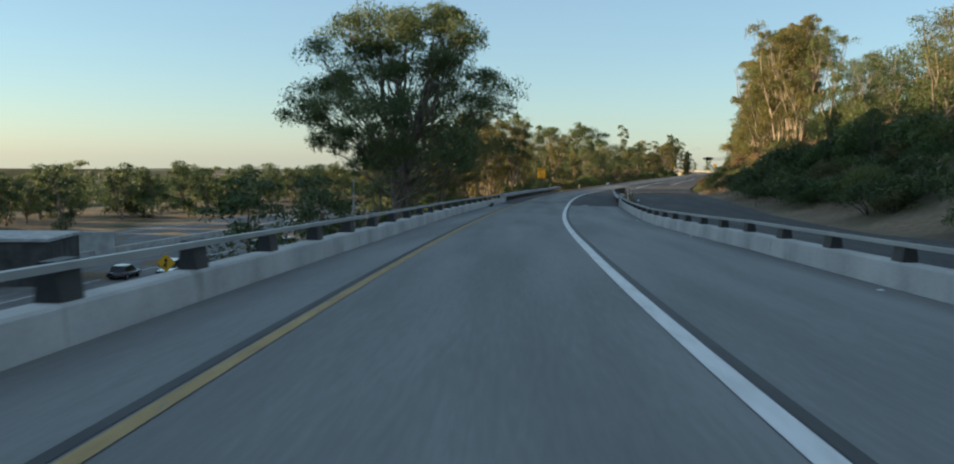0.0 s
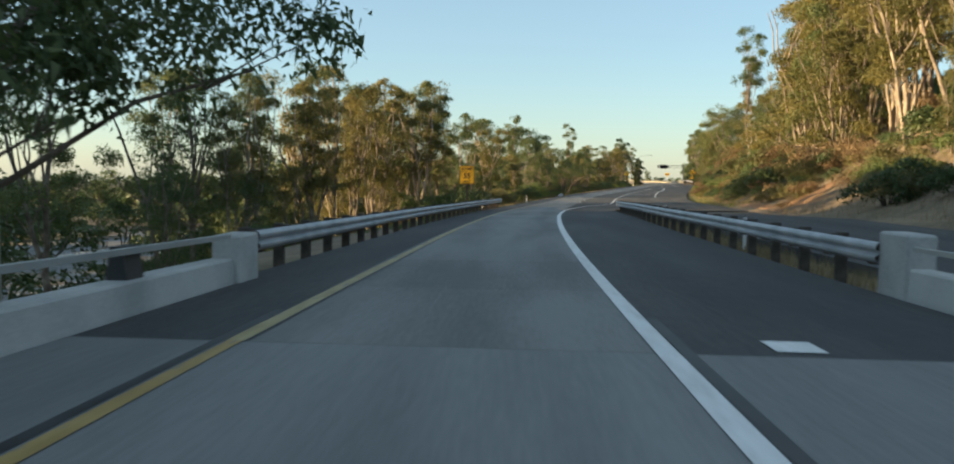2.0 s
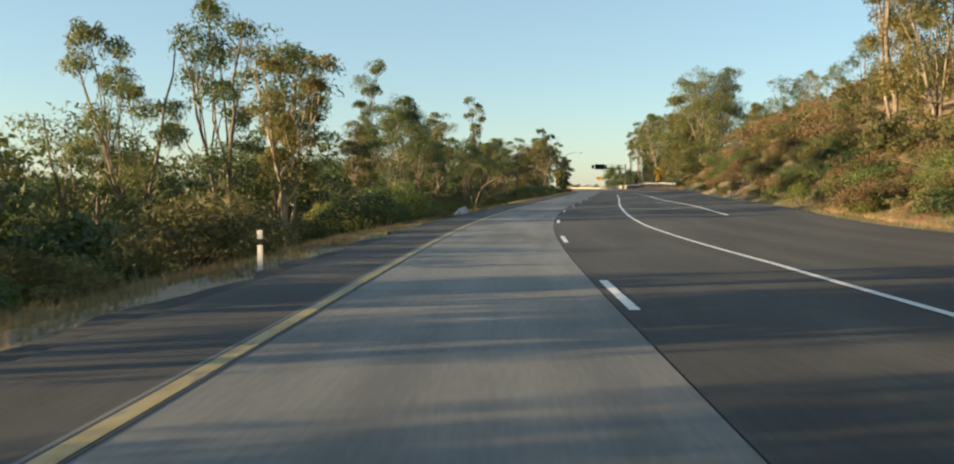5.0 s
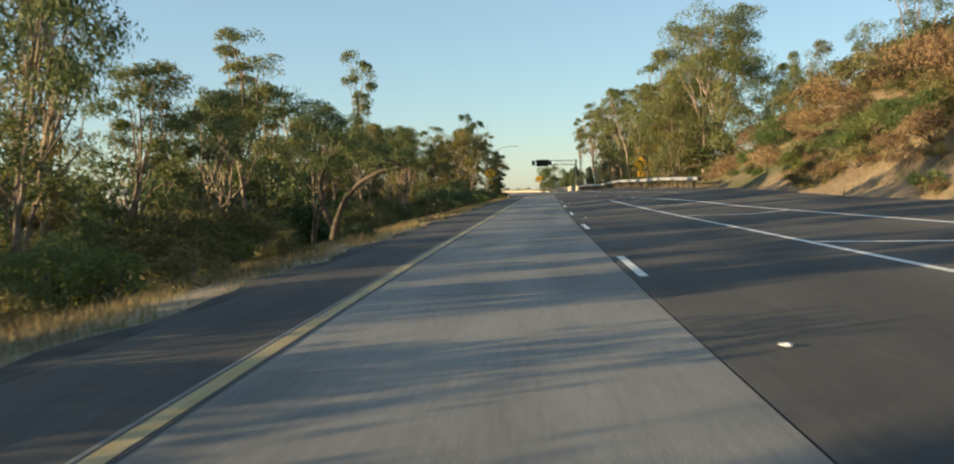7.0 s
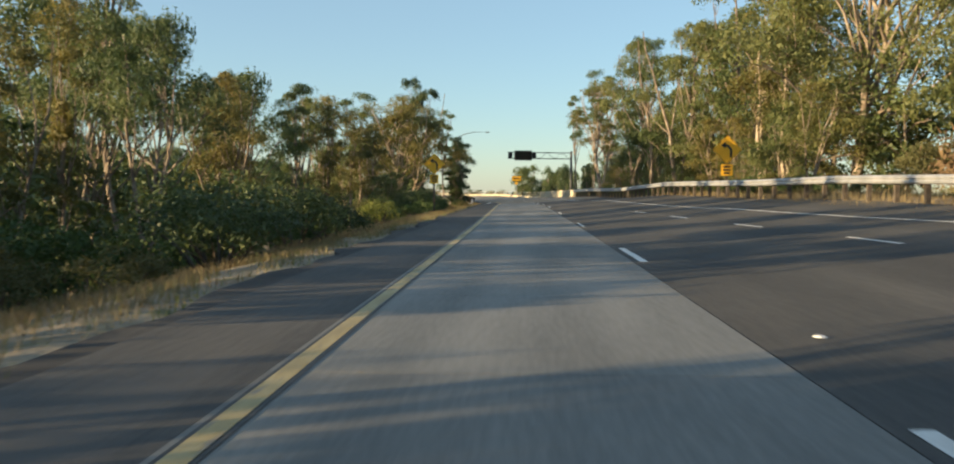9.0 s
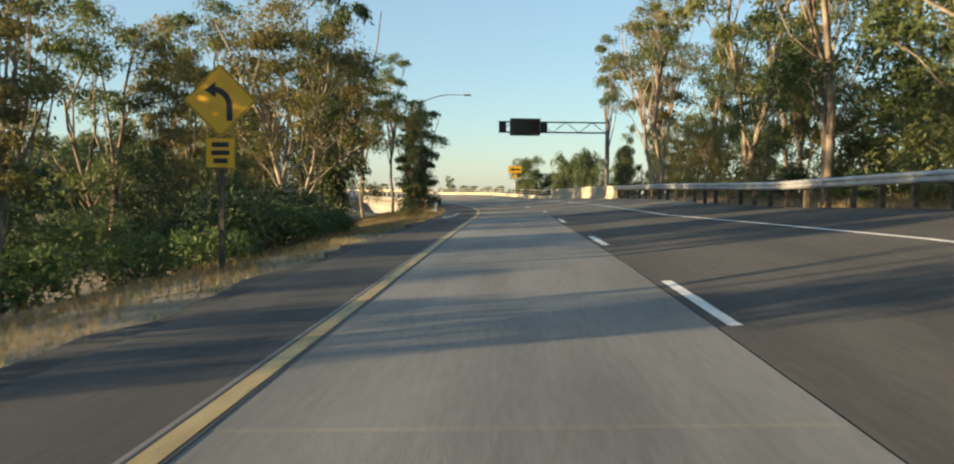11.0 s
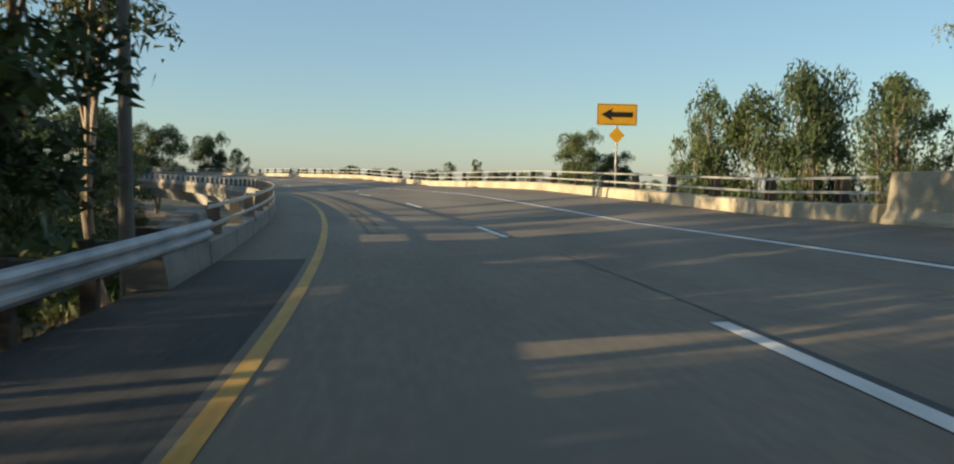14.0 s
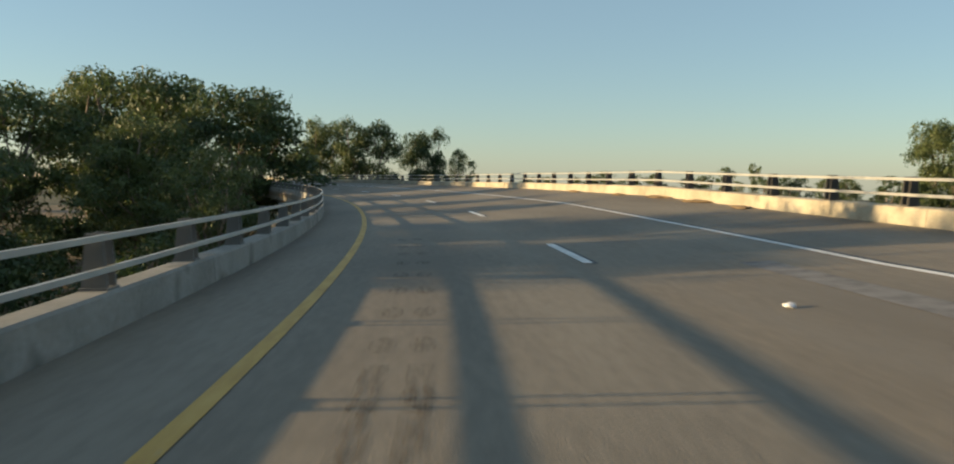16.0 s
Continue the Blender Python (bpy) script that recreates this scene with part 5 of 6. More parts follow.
for k, s, d, size in (("green_c", 153, -7.6, 2.0), ("green_c", 156, -8.6, 2.2), ("olive", 169, -7.6, 2.2), ("olive", 172.5, -7.8, 2.3), ("green_c", 190, -7.0, 2.1), ("lime", 197.5, -6.2, 1.7), ("lime", 195, -7.4, 1.9), ("green_a", 193, -6.4, 1.6),
                      ("green_b", 202, -8.4, 2.6), ("lime", 207, -8.6, 2.4), ("green_c", 276, -6.0, 1.7), ("green_c", 279.5, -7.6, 2.3), ("green_c", 284, -6.2, 1.8), ("green_c", 287.5, -5.8, 1.5), ("green_c", 334, -7.4, 2.0), ("green_c", 338, -7.8, 2.2), ("green_c", 342, -8, 2.2),
                      ("green_b", 336, -6.2, 1.4), ("green_a", 344.5, -6.8, 1.5), ("green_a", 347.5, -7.4, 1.5), ("olive", 366, -4.6, 0.8), ("green_c", 368, -4.9, 0.9), ("green_a", 350, -8.2, 1.6), ("dry_b", 371, -4.2, 0.6), ("olive", 216, -4.6, 0.8), ("olive", 224, -5.0, 0.8), ("green_c", 231, -4.4, 0.6)):
    bush(k, s, d, size, s)


def slope(n, d0, d1, lo, hi, s0=12, s1=292):
    return [(rng.uniform(s0, s1), rng.uniform(d0, d1), rng.uniform(lo, hi), rng.uniform(0, 6.28)) for _ in range(n)]


# the hillside: rounded bushes, greener towards the bridge, dry and reddish along the cut
for s, d, size, turn in slope(105, 20.5, 29, 0.7, 1.9, 12, 200):
    k = ["green_b", "green_c", "olive", "green_a", "olive", "dry_a"][int(rng.integers(0, 4 if s < 110 else 6))]
    bush(k, s, d, size, turn)
for s, d, size, turn in slope(95, 19.6, 28, 0.6, 1.7, 186, 290):
    bush(["dry_a", "dry_b", "olive", "dry_a", "green_b"][int(rng.integers(0, 5))], s, d, size, turn)
for k, s, d, size in (("green_c", 191, 27, 2.3), ("olive", 239, 24, 2.4), ("dry_a", 246, 25, 2.6), ("dry_a", 254, 26, 2.7), ("olive", 262, 26.5, 3.0), ("dry_a", 270, 25.5, 2.8), ("olive", 277, 26.3, 3.0), ("green_b", 284, 25.5, 2.8), ("dry_a", 292, 24, 3.2), ("dry_a", 297, 25.5, 3.3),
                      ("olive", 299, 23.5, 2.6), ("dry_a", 288, 22.2, 2.0), ("dry_a", 280, 22.5, 2.0), ("green_b", 274, 21.6, 1.6), ("dry_a", 265, 22.6, 1.9), ("dry_b", 258, 21.5, 1.7), ("green_b", 250, 21.4, 1.6), ("olive", 228, 26, 2.4), ("dry_a", 221, 25, 2.2), ("olive", 213, 24.5, 2.0)):
    bush(k, s, d, size, s)
for s, d, size, turn in slope(80, 18.9, 22.5, 0.4, 1.0, 186, 292):
    bush(["dry_a", "dry_b", "olive", "dry_b", "green_a"][int(rng.integers(0, 5))], s, d, size, turn)
for s, d, size, turn in slope(75, 20.2, 27, 0.6, 1.5, 125, 215):
    bush(["olive", "dry_a", "green_b", "olive", "green_c", "dry_b"][int(rng.integers(0, 6))], s, d, size, turn)
for s, d, size, turn in slope(48, 18.2, 22.2, 0.45, 1.15, 188, 262):
    bush(["olive", "dry_a", "green_b", "olive", "lime"][int(rng.integers(0, 5))], s, d, size, turn)
for s, d, size, turn in slope(56, 22.4, 26.5, 0.6, 1.4, 190, 262):
    bush(["olive", "dry_a", "green_b", "olive"][int(rng.integers(0, 4))], s, d, size, turn)
brush("hill_brush", "dense green brush covering the hillside", M_BUSH, ["green_b", "green_a"], slope(52, 24, 46, 1.5, 3.0, 12, 200))
brush("dark_hill_brush", "dark green brush covering the hillside", M_LEAF_DARK, ["green_c"], slope(34, 22, 46, 1.4, 2.8, 12, 150))
brush("dry_hill_brush", "dry reddish brush covering the hillside", M_BUSH_DRY, ["dry_a"], slope(60, 25, 44, 1.3, 2.6, 130, 292))
brush("olive_hill_brush", "olive drab brush covering the hillside", M_BUSH_OLIVE, ["olive"], slope(50, 25, 44, 1.4, 2.8, 100, 292))
brush("foot_brush", "dark green brush at the foot of the hill", M_LEAF_DARK, ["green_c"], slope(30, 20, 24, 0.9, 1.8, 14, 112))
brush("valley_brush", "dark green brush below the flyover", M_LEAF_DARK, ["green_c"], [(rng.uniform(398, 560), rng.uniform(-75, -7), rng.uniform(2.2, 4.2), rng.uniform(0, 6)) for _ in range(45)])
brush("low_brush", "dark green brush between the freeway and the ramp", M_LEAF_DARK, ["green_c"], [(rng.uniform(95, 250), rng.uniform(-32, -20), rng.uniform(1.6, 3.0), rng.uniform(0, 6)) for _ in range(35)])
brush("far_brush", "dark brush under the trees beyond the freeway", M_LEAF_DARK, ["green_c"], [(rng.uniform(115, 340), rng.uniform(-122, -83), rng.uniform(2.8, 4.8), rng.uniform(0, 6)) for _ in range(44)])
brush("under_flyover_brush", "dark brush in the valley under the flyover", M_LEAF_DARK, ["green_c"], [(rng.uniform(430, 520), rng.uniform(-45, -8), rng.uniform(2.8, 4.4), rng.uniform(0, 6)) for _ in range(28)])
for s in np.arange(296, 402, 3.8):
    bush(["green_a", "green_c", "olive"][int(rng.integers(0, 3))], s, rail_right(s) + rng.uniform(2.4, 5.0), rng.uniform(0.6, 1.3), rng.uniform(0, 6.28))


for kind, label in (("green_a", "mixed green shrubs heaped on bank and slope"), ("green_b", "rounded green shrubs heaped on bank and slope"), ("green_c", "dark green shrubs heaped on bank and slope"), ("lime", "yellow-green shrubs heaped on the bank"),
                    ("dry_a", "dry reddish-brown shrubs crowding the cut slope"), ("dry_b", "low dry brown shrubs crowding the cut slope"), ("olive", "olive drab shrubs heaped on bank and slope")):
    groups = BULK.get(kind, {})
    for version, places in groups.items():
        brush(kind.split("_")[0] + "_shrubs", label, BUSHES[kind][1].materials[0], [version], places)


# ---- grass ----
def grass(name, label, n, s0, s1, d0, d1, height, mat, seed, clumped=0.0):
    g = np.random.default_rng(seed)
    s = g.uniform(s0, s1, n)
    d = d0 + (d1 - d0) * g.beta(1.3, 1.3, n)
    if clumped:
        keep = np.sin(s * 0.9 + np.sin(d * 1.7) * 2) * np.sin(s * 0.23 + d) > g.uniform(-1, clumped, n)
        s, d = s[keep], d[keep]
        n = len(s)
    h = np.interp(s, RS, R_HEAD)
    x = np.interp(s, RS, R_X) + d * np.cos(h)
    y = np.interp(s, RS, R_Y) + d * np.sin(h)
    z = ground_height(x, y) - 0.03
    p = np.stack([x, y, z], 1)
    a = g.uniform(0, 6.28, n)
    side = np.stack([np.cos(a), np.sin(a), 0 * a], 1) * g.uniform(0.006, 0.015, n)[:, None]
    lean = g.normal(size=(n, 3)) * 0.22 * height
    tip = p + lean * [1, 1, 0] + np.stack([0 * a, 0 * a, height * g.uniform(0.5, 1.3, n)], 1)
    tri = np.stack([p - side, p + side, tip], 1).reshape(-1, 3)
    me = bpy.data.meshes.new(name)
    me.vertices.add(3 * n)
    me.vertices.foreach_set("co", tri.ravel())
    me.loops.add(3 * n)
    me.loops.foreach_set("vertex_index", np.arange(3 * n))
    me.polygons.add(n)
    me.polygons.foreach_set("loop_start", np.arange(0, 3 * n, 3))
    me.materials.append(mat)
    me.update()
    me.validate()
    tagged(new(name, me), label, "grass", kind="stuff")


grass("dry_grass", "tall dry straw-coloured grass on the verge", 110000, 128, 346, -7.5, -2.7, 0.26, M_GRASS, 1, 0.45)
grass("open_dry_grass", "golden dry grass on the open verge before the flyover", 90000, 347, 394, -13, -2.2, 0.25, M_GRASS, 6, 0.75)
grass("green_grass", "low green grass and weeds at the shoulder's edge", 30000, 92, 392, -5.0, -1.95, 0.22, M_GREENGRASS, 2, 0.2)
grass("hill_grass", "dry grass on the hillside", 60000, 60, 290, 18.6, 40, 0.55, M_GRASS, 3, 0.4)
grass("slope_grass", "green grass and weeds at the foot of the cut", 45000, 140, 292, 17.8, 25, 0.45, M_GREENGRASS, 7, 0.7)
grass("median_grass", "dry weeds between the ramp and the highway", 8000, 72, 124, 7.9, 9.6, 0.3, M_GRASS, 4)
grass("woods_grass", "dry weeds under the guardrail before the woods", 16000, 276, 362, 13.2, 20, 0.4, M_GRASS, 5)


# ---- bare soil on the cut slope ----
def soil_patch(s0, s1, d0, d1, label):
    ss, ds = np.linspace(s0, s1, 22), np.linspace(d0, d1, 14)
    verts, faces = [], []
    for i, s in enumerate(ss):
        for j, d in enumerate(ds):
            edge = 1.2 * math.sin(s * 0.7) + 0.7 * math.sin(s * 1.9 + 1)
            p = at(s, d + edge * (j / 13))
            w = min(i, 21 - i, j, 13 - j)
            verts.append((p.x, p.y, gz(p.x, p.y) + (0.1 + 0.12 * noise.noise((p.x * 0.6, p.y * 0.6, 0)) if w > 0 else -0.25)))
    for i in range(21):
        for j in range(13):
            a = i * 14 + j
            faces.append((a, a + 14, a + 15, a + 1))
    tagged(new("bare_soil", mesh("bare_soil", verts, faces, M_SOIL, True)), label, "soil", kind="structure")


soil_patch(120, 168, 19.2, 24.0, "bare sandy soil at the foot of the hill")
soil_patch(176, 200, 19.0, 22.5, "bare sandy soil at the foot of the hill")


def verge(s0, s1, inner, outer):
    """The strip of bare tan dirt beside the shoulder, with a wavering far edge."""
    ss = np.arange(s0, s1 + 0.1, 2.0)
    n = 7
    verts, uv, faces = [], [], []
    for s in ss:
        far = outer + 0.7 * math.sin(s * 0.21) + 0.35 * math.sin(s * 0.77 + 2)
        for j in range(n):
            d = inner + (far - inner) * j / (n - 1)
            p = at(s, d)
            lift = 0.05 + 0.03 * noise.noise((p.x * 0.7, p.y * 0.7, 0)) if 0 < j < n - 1 else -0.12
            verts.append((p.x, p.y, gz(p.x, p.y) + lift))
            uv.append((s, d))
    for i in range(len(ss) - 1):
        for j in range(n - 1):
            a = i * n + j
            faces.append((a, a + 1, a + 1 + n, a + n))
    structure("verge", mesh("verge", verts, faces, M_VERGE, True, uv), "strip of bare tan dirt and trodden grass beside the shoulder", "verge")


verge(128, 374, -2.1, -5.4)


# ---- signs ----
def letters(text, size, parent, x, z, y, mat, name="lettering", stretch=1.0):
    cu = bpy.data.curves.new("lettering", "FONT")
    cu.body, cu.size, cu.align_x, cu.align_y, cu.extrude, cu.offset = text, size, "CENTER", "CENTER", 0.002, size * 0.018
    tmp = bpy.data.objects.new("tmp", cu)
    me = bpy.data.meshes.new_from_object(tmp)
    bpy.data.objects.remove(tmp)
    me.materials.clear()
    me.materials.append(mat)
    me.transform(Matrix.Translation((x, y, z)) @ Matrix.Rotation(math.pi / 2, 4, "X") @ Matrix.Diagonal((stretch, 1, 1, 1)))
    ob = new(name, me)
    ob.parent = parent
    return ob


def plate(w, h, corner, y0=-0.004, y1=0.0):
    """A rounded plate in the xz plane, facing -y, centred."""
    bm = bmesh.new()
    out = []
    for cx, cz, a0 in ((w / 2 - corner, h / 2 - corner, 0), (-w / 2 + corner, h / 2 - corner, 90), (-w / 2 + corner, -h / 2 + corner, 180), (w / 2 - corner, -h / 2 + corner, 270)):
        for k in range(5):
            a = radians(a0 + 22.5 * k)
            out.append((cx + corner * math.cos(a), cz + corner * math.sin(a)))
    f = bm.faces.new([bm.verts.new((x, y0, z)) for x, z in out])
    r = bmesh.ops.extrude_face_region(bm, geom=[f])
    for v in r["geom"]:
        if isinstance(v, bmesh.types.BMVert):
            v.co.y = y1
    bmesh.ops.recalc_face_normals(bm, faces=bm.faces[:])
    return bm


def ring(w, h, corner, line, y):
    """A thin border line on a plate."""
    bm = bmesh.new()

    def loop(w, h, c):
        pts = []
        for cx, cz, a0 in ((w / 2 - c, h / 2 - c, 0), (-w / 2 + c, h / 2 - c, 90), (-w / 2 + c, -h / 2 + c, 180), (w / 2 - c, -h / 2 + c, 270)):
            for k in range(5):
                a = radians(a0 + 22.5 * k)
                pts.append(bm.verts.new((cx + c * math.cos(a), y, cz + c * math.sin(a))))
        return pts

    a, b = loop(w, h, corner), loop(w - 2 * line, h - 2 * line, max(corner - line, 0.01))
    for k in range(len(a)):
        bm.faces.new((a[k], a[(k + 1) % len(a)], b[(k + 1) % len(a)], b[k]))
    bmesh.ops.recalc_face_normals(bm, faces=bm.faces[:])
    return bm


def moved(bm, m):
    bmesh.ops.transform(bm, matrix=m, verts=bm.verts[:])
    return bm


def up_y(z, m=None):
    return Matrix.Translation((0, 0, z)) @ (m if m is not None else Matrix.Identity(4))


def flat_shape(pts, y):
    bm = bmesh.new()
    bm.faces.new([bm.verts.new((x, y, z)) for x, z in pts])
    return bm


def road_sign(s, d, label, turn=0.0):
    x, y, z = planted(s, d)
    m = Matrix.Translation((x, y, z)) @ Matrix.Rotation(heading(s) + radians(turn), 4, "Z")
    return thing("road_sign", label, "road sign", m), at(s, 0).z - z


def ramp_speed_sign():
    t, up = road_sign(129, -4.8, "yellow RAMP 55 MPH advisory sign on a timber post", 4)
    h = up + 2.65
    part("post", boxed(-0.07, 0.07, 0.01, 0.11, -0.5, h + 0.6, 0.008), M_WOOD, t)
    p = part("panel", moved(plate(1.22, 1.52, 0.06), up_y(h)), M_SIGN_Y, t)
    part("border", moved(ring(1.18, 1.48, 0.05, 0.022, -0.006), up_y(h)), M_SIGN_K, p)
    part("divider", moved(flat_shape([(-0.57, 0.27), (0.57, 0.27), (0.57, 0.292), (-0.57, 0.292)], -0.006), up_y(h)), M_SIGN_K, p)
    letters("RAMP", 0.33, p, 0, h + 0.5, -0.006, M_SIGN_K, stretch=1.05)
    letters("55", 0.62, p, 0, h - 0.1, -0.006, M_SIGN_K, stretch=1.05)
    letters("MPH", 0.22, p, 0, h - 0.55, -0.006, M_SIGN_K, stretch=1.1)


def curve_sign(s, d, label, size=1.3, up_c=3.5, turn=0.0):
    t, up = road_sign(s, d, label, turn)
    h = up + up_c
    part("post", boxed(-0.07, 0.07, 0.01, 0.11, -0.5, h + 0.4, 0.008), M_WOOD, t)
    diamond = Matrix.Rotation(radians(45), 4, "Y")
    p = part("panel", moved(plate(size, size, 0.07), up_y(h, diamond)), M_SIGN_Y, t)
    part("border", moved(ring(size - 0.05, size - 0.05, 0.06, 0.02, -0.006), up_y(h, diamond)), M_SIGN_K, p)
    k = size
    shaft = [(0.12 * k, -0.38 * k), (0.24 * k, -0.38 * k), (0.24 * k, -0.05 * k), (0.18 * k, 0.1 * k), (0.06 * k, 0.22 * k), (-0.08 * k, 0.27 * k), (-0.08 * k, 0.15 * k), (0.03 * k, 0.1 * k), (0.1 * k, 0.02 * k), (0.12 * k, -0.08 * k)]
    part("arrow", moved(flat_shape(shaft, -0.006), up_y(h)), M_SIGN_K, p)
    part("arrow_head", moved(flat_shape([(-0.08 * k, 0.36 * k), (-0.3 * k, 0.2 * k), (-0.08 * k, 0.06 * k)], -0.007), up_y(h)), M_SIGN_K, p)
    q = part("plaque", moved(plate(0.72, 0.72, 0.05), up_y(h - 1.28)), M_SIGN_Y, t)
    for dz, w in ((0.2, 0.42), (0.0, 0.46), (-0.2, 0.36)):
        part("text_bar", moved(flat_shape([(-w / 2, dz - 0.06), (w / 2, dz - 0.06), (w / 2, dz + 0.06), (-w / 2, dz + 0.06)], -0.006), up_y(h - 1.28)), M_SIGN_K, q)


def arrow_sign():
    p = at(414.5, 12.7)
    m = Matrix.Translation(p) @ Matrix.Rotation(heading(385), 4, "Z")
    t = thing("road_sign", "yellow sign with a black arrow over a small yellow diamond", "road sign", m)
    h = 3.28
    part("post", boxed(-0.04, 0.04, 0.01, 0.09, -0.9, h + 0.35, 0.006), M_ALU, t)
    q = part("panel", moved(plate(1.75, 0.92, 0.05), up_y(h)), M_SIGN_Y, t)
    part("border", moved(ring(1.7, 0.87, 0.05, 0.02, -0.006), up_y(h)), M_SIGN_K, q)
    part("arrow", moved(flat_shape([(-0.3, -0.11), (0.68, -0.11), (0.68, 0.11), (-0.3, 0.11)], -0.006), up_y(h)), M_SIGN_K, q)
    part("arrow_head", moved(flat_shape([(-0.7, 0.0), (-0.18, -0.27), (-0.3, 0.0), (-0.18, 0.27)], -0.007), up_y(h)), M_SIGN_K, q)
    part("diamond", moved(plate(0.5, 0.5, 0.03), up_y(h - 0.88, Matrix.Rotation(radians(45), 4, "Y"))), M_SIGN_Y, t)


def merge_sign(x, y):
    """A diamond sign beside the lower freeway."""
    z = gz(x, y)
    t = thing("road_sign", "yellow diamond merge sign on a post beside the lower freeway", "road sign", Matrix.Translation((x, y, z)) @ Matrix.Rotation(radians(6), 4, "Z"))
    h = -7.7 - z
    part("post", boxed(-0.06, 0.06, 0.01, 0.1, -0.4, h + 0.4, 0.008), M_WOOD, t)
    diamond = Matrix.Rotation(radians(45), 4, "Y")
    p = part("panel", moved(plate(1.15, 1.15, 0.06), up_y(h, diamond)), M_SIGN_Y, t)
    part("border", moved(ring(1.1, 1.1, 0.05, 0.02, -0.006), up_y(h, diamond)), M_SIGN_K, p)
    part("arrow", moved(flat_shape([(-0.06, -0.45), (0.06, -0.45), (0.06, 0.2), (-0.06, 0.2)], -0.006), up_y(h)), M_SIGN_K, p)
    part("arrow_head", moved(flat_shape([(-0.17, 0.15), (0.17, 0.15), (0.0, 0.45)], -0.007), up_y(h)), M_SIGN_K, p)
    part("side_arrow", moved(flat_shape([(-0.3, -0.32), (-0.2, -0.4), (-0.02, -0.1), (-0.08, -0.02)], -0.007), up_y(h)), M_SIGN_K, p)


ramp_speed_sign()
merge_sign(-26.5, 70)
curve_sign(327, -5.3, "yellow diamond curve warning sign with a small plaque on a post")
curve_sign(309, 14.8, "yellow diamond curve warning sign with a small plaque before the woods", up_c=4.0, turn=-4)
arrow_sign()


# ---- message sign on its cantilever ----
def cantilever_sign():
    base = at(377.5, 11.55)
    base.z = at(377.5, 0).z
    m = Matrix.Translation(base) @ Matrix.Rotation(heading(377) + radians(-1), 4, "Z")
    t = thing("cantilever_sign", "dark message board on a steel truss arm over the road", "overhead sign", m)
    top = 7.15
    part("column", tubed((0, 0, -0.6), (0, 0, top + 0.25), 0.2, 0.17, 14), M_POST_GREY, t)
    for z in (top, top - 0.85):
        part("chord", boxed(-9.2, 0.1, -0.06, 0.06, z - 0.06, z + 0.06, 0.01), M_DARKSTEEL, t)
    n = 8
    for k in range(n):
        x0, x1 = -8.9 * k / n - 0.2, -8.9 * (k + 1) / n - 0.2
        za, zb = (top, top - 0.85) if k % 2 else (top - 0.85, top)
        part("brace", tubed((x0, 0, za), (x1, 0, zb), 0.03, 0.03, 6), M_DARKSTEEL, t)
    part("flange", tubed((0, 0, 0.35), (0, 0, 0.45), 0.4, 0.4, 14), M_POST_GREY, t)
    b = part("message_board", boxed(-8.27, -5.78, -0.7, -0.08, top - 1.15, top + 0.2, 0.03), M_SIGN_K, t)
    part("visor", boxed(-8.32, -5.73, -0.85, -0.66, top + 0.19, top + 0.23, 0.01), M_DARKSTEEL, b)
    part("screen", boxed(-8.12, -5.93, -0.712, -0.704, top - 1.0, top + 0.05), M_GLASS, b)
    for x0, x1 in ((-9.16, -8.58), (-5.7, -5.16)):
        part("beacon_box", boxed(x0, x1, -0.42, 0.08, top - 0.85, top + 0.02, 0.02), M_SIGN_K, t)


cantilever_sign()


# ---- street lamp ----
def street_lamp(s, d, reach, height):
    x, y, z = planted(s, d)
    m = Matrix.Translation((x, y, z)) @ Matrix.Rotation(heading(s), 4, "Z")
    t = thing("street_lamp", "grey steel street lamp with a long curved arm", "street lamp", m)
    h = at(s, d).z - z + height
    part("pole", tubed((0, 0, -0.3), (0, 0, h - 0.9), 0.13, 0.08, 12), M_POST_GREY, t)
    pts = [Vector((reach * k / 10, 0, h - 0.9 + 0.9 * math.sin(math.pi / 2 * min(1, k / 7)))) for k in range(11)]
    me = tubes_mesh([(pts, [0.06 - 0.003 * k for k in range(11)], 8)], M_POST_GREY)
    part("arm", me, None, t)
    part("lamp_head", boxed(reach - 0.1, reach + 0.65, -0.14, 0.14, h - 0.07, h + 0.08, 0.04), M_POST_GREY, t)


street_lamp(394.5, -3.0, 4.6, 11.2)

z = gz(-15.2, 97)
t = thing("utility_pole", "plain pale grey pole standing below the ramp", "pole", Matrix.Translation((-15.2, 97, z)))
part("shaft", tubed((0, 0, -0.3), (0, 0, -1.2 - z), 0.16, 0.11, 12), M_RAIL, t)
part("cap", tubed((0, 0, -1.2 - z), (0, 0, -1.05 - z), 0.13, 0.05, 12), M_RAIL, t)

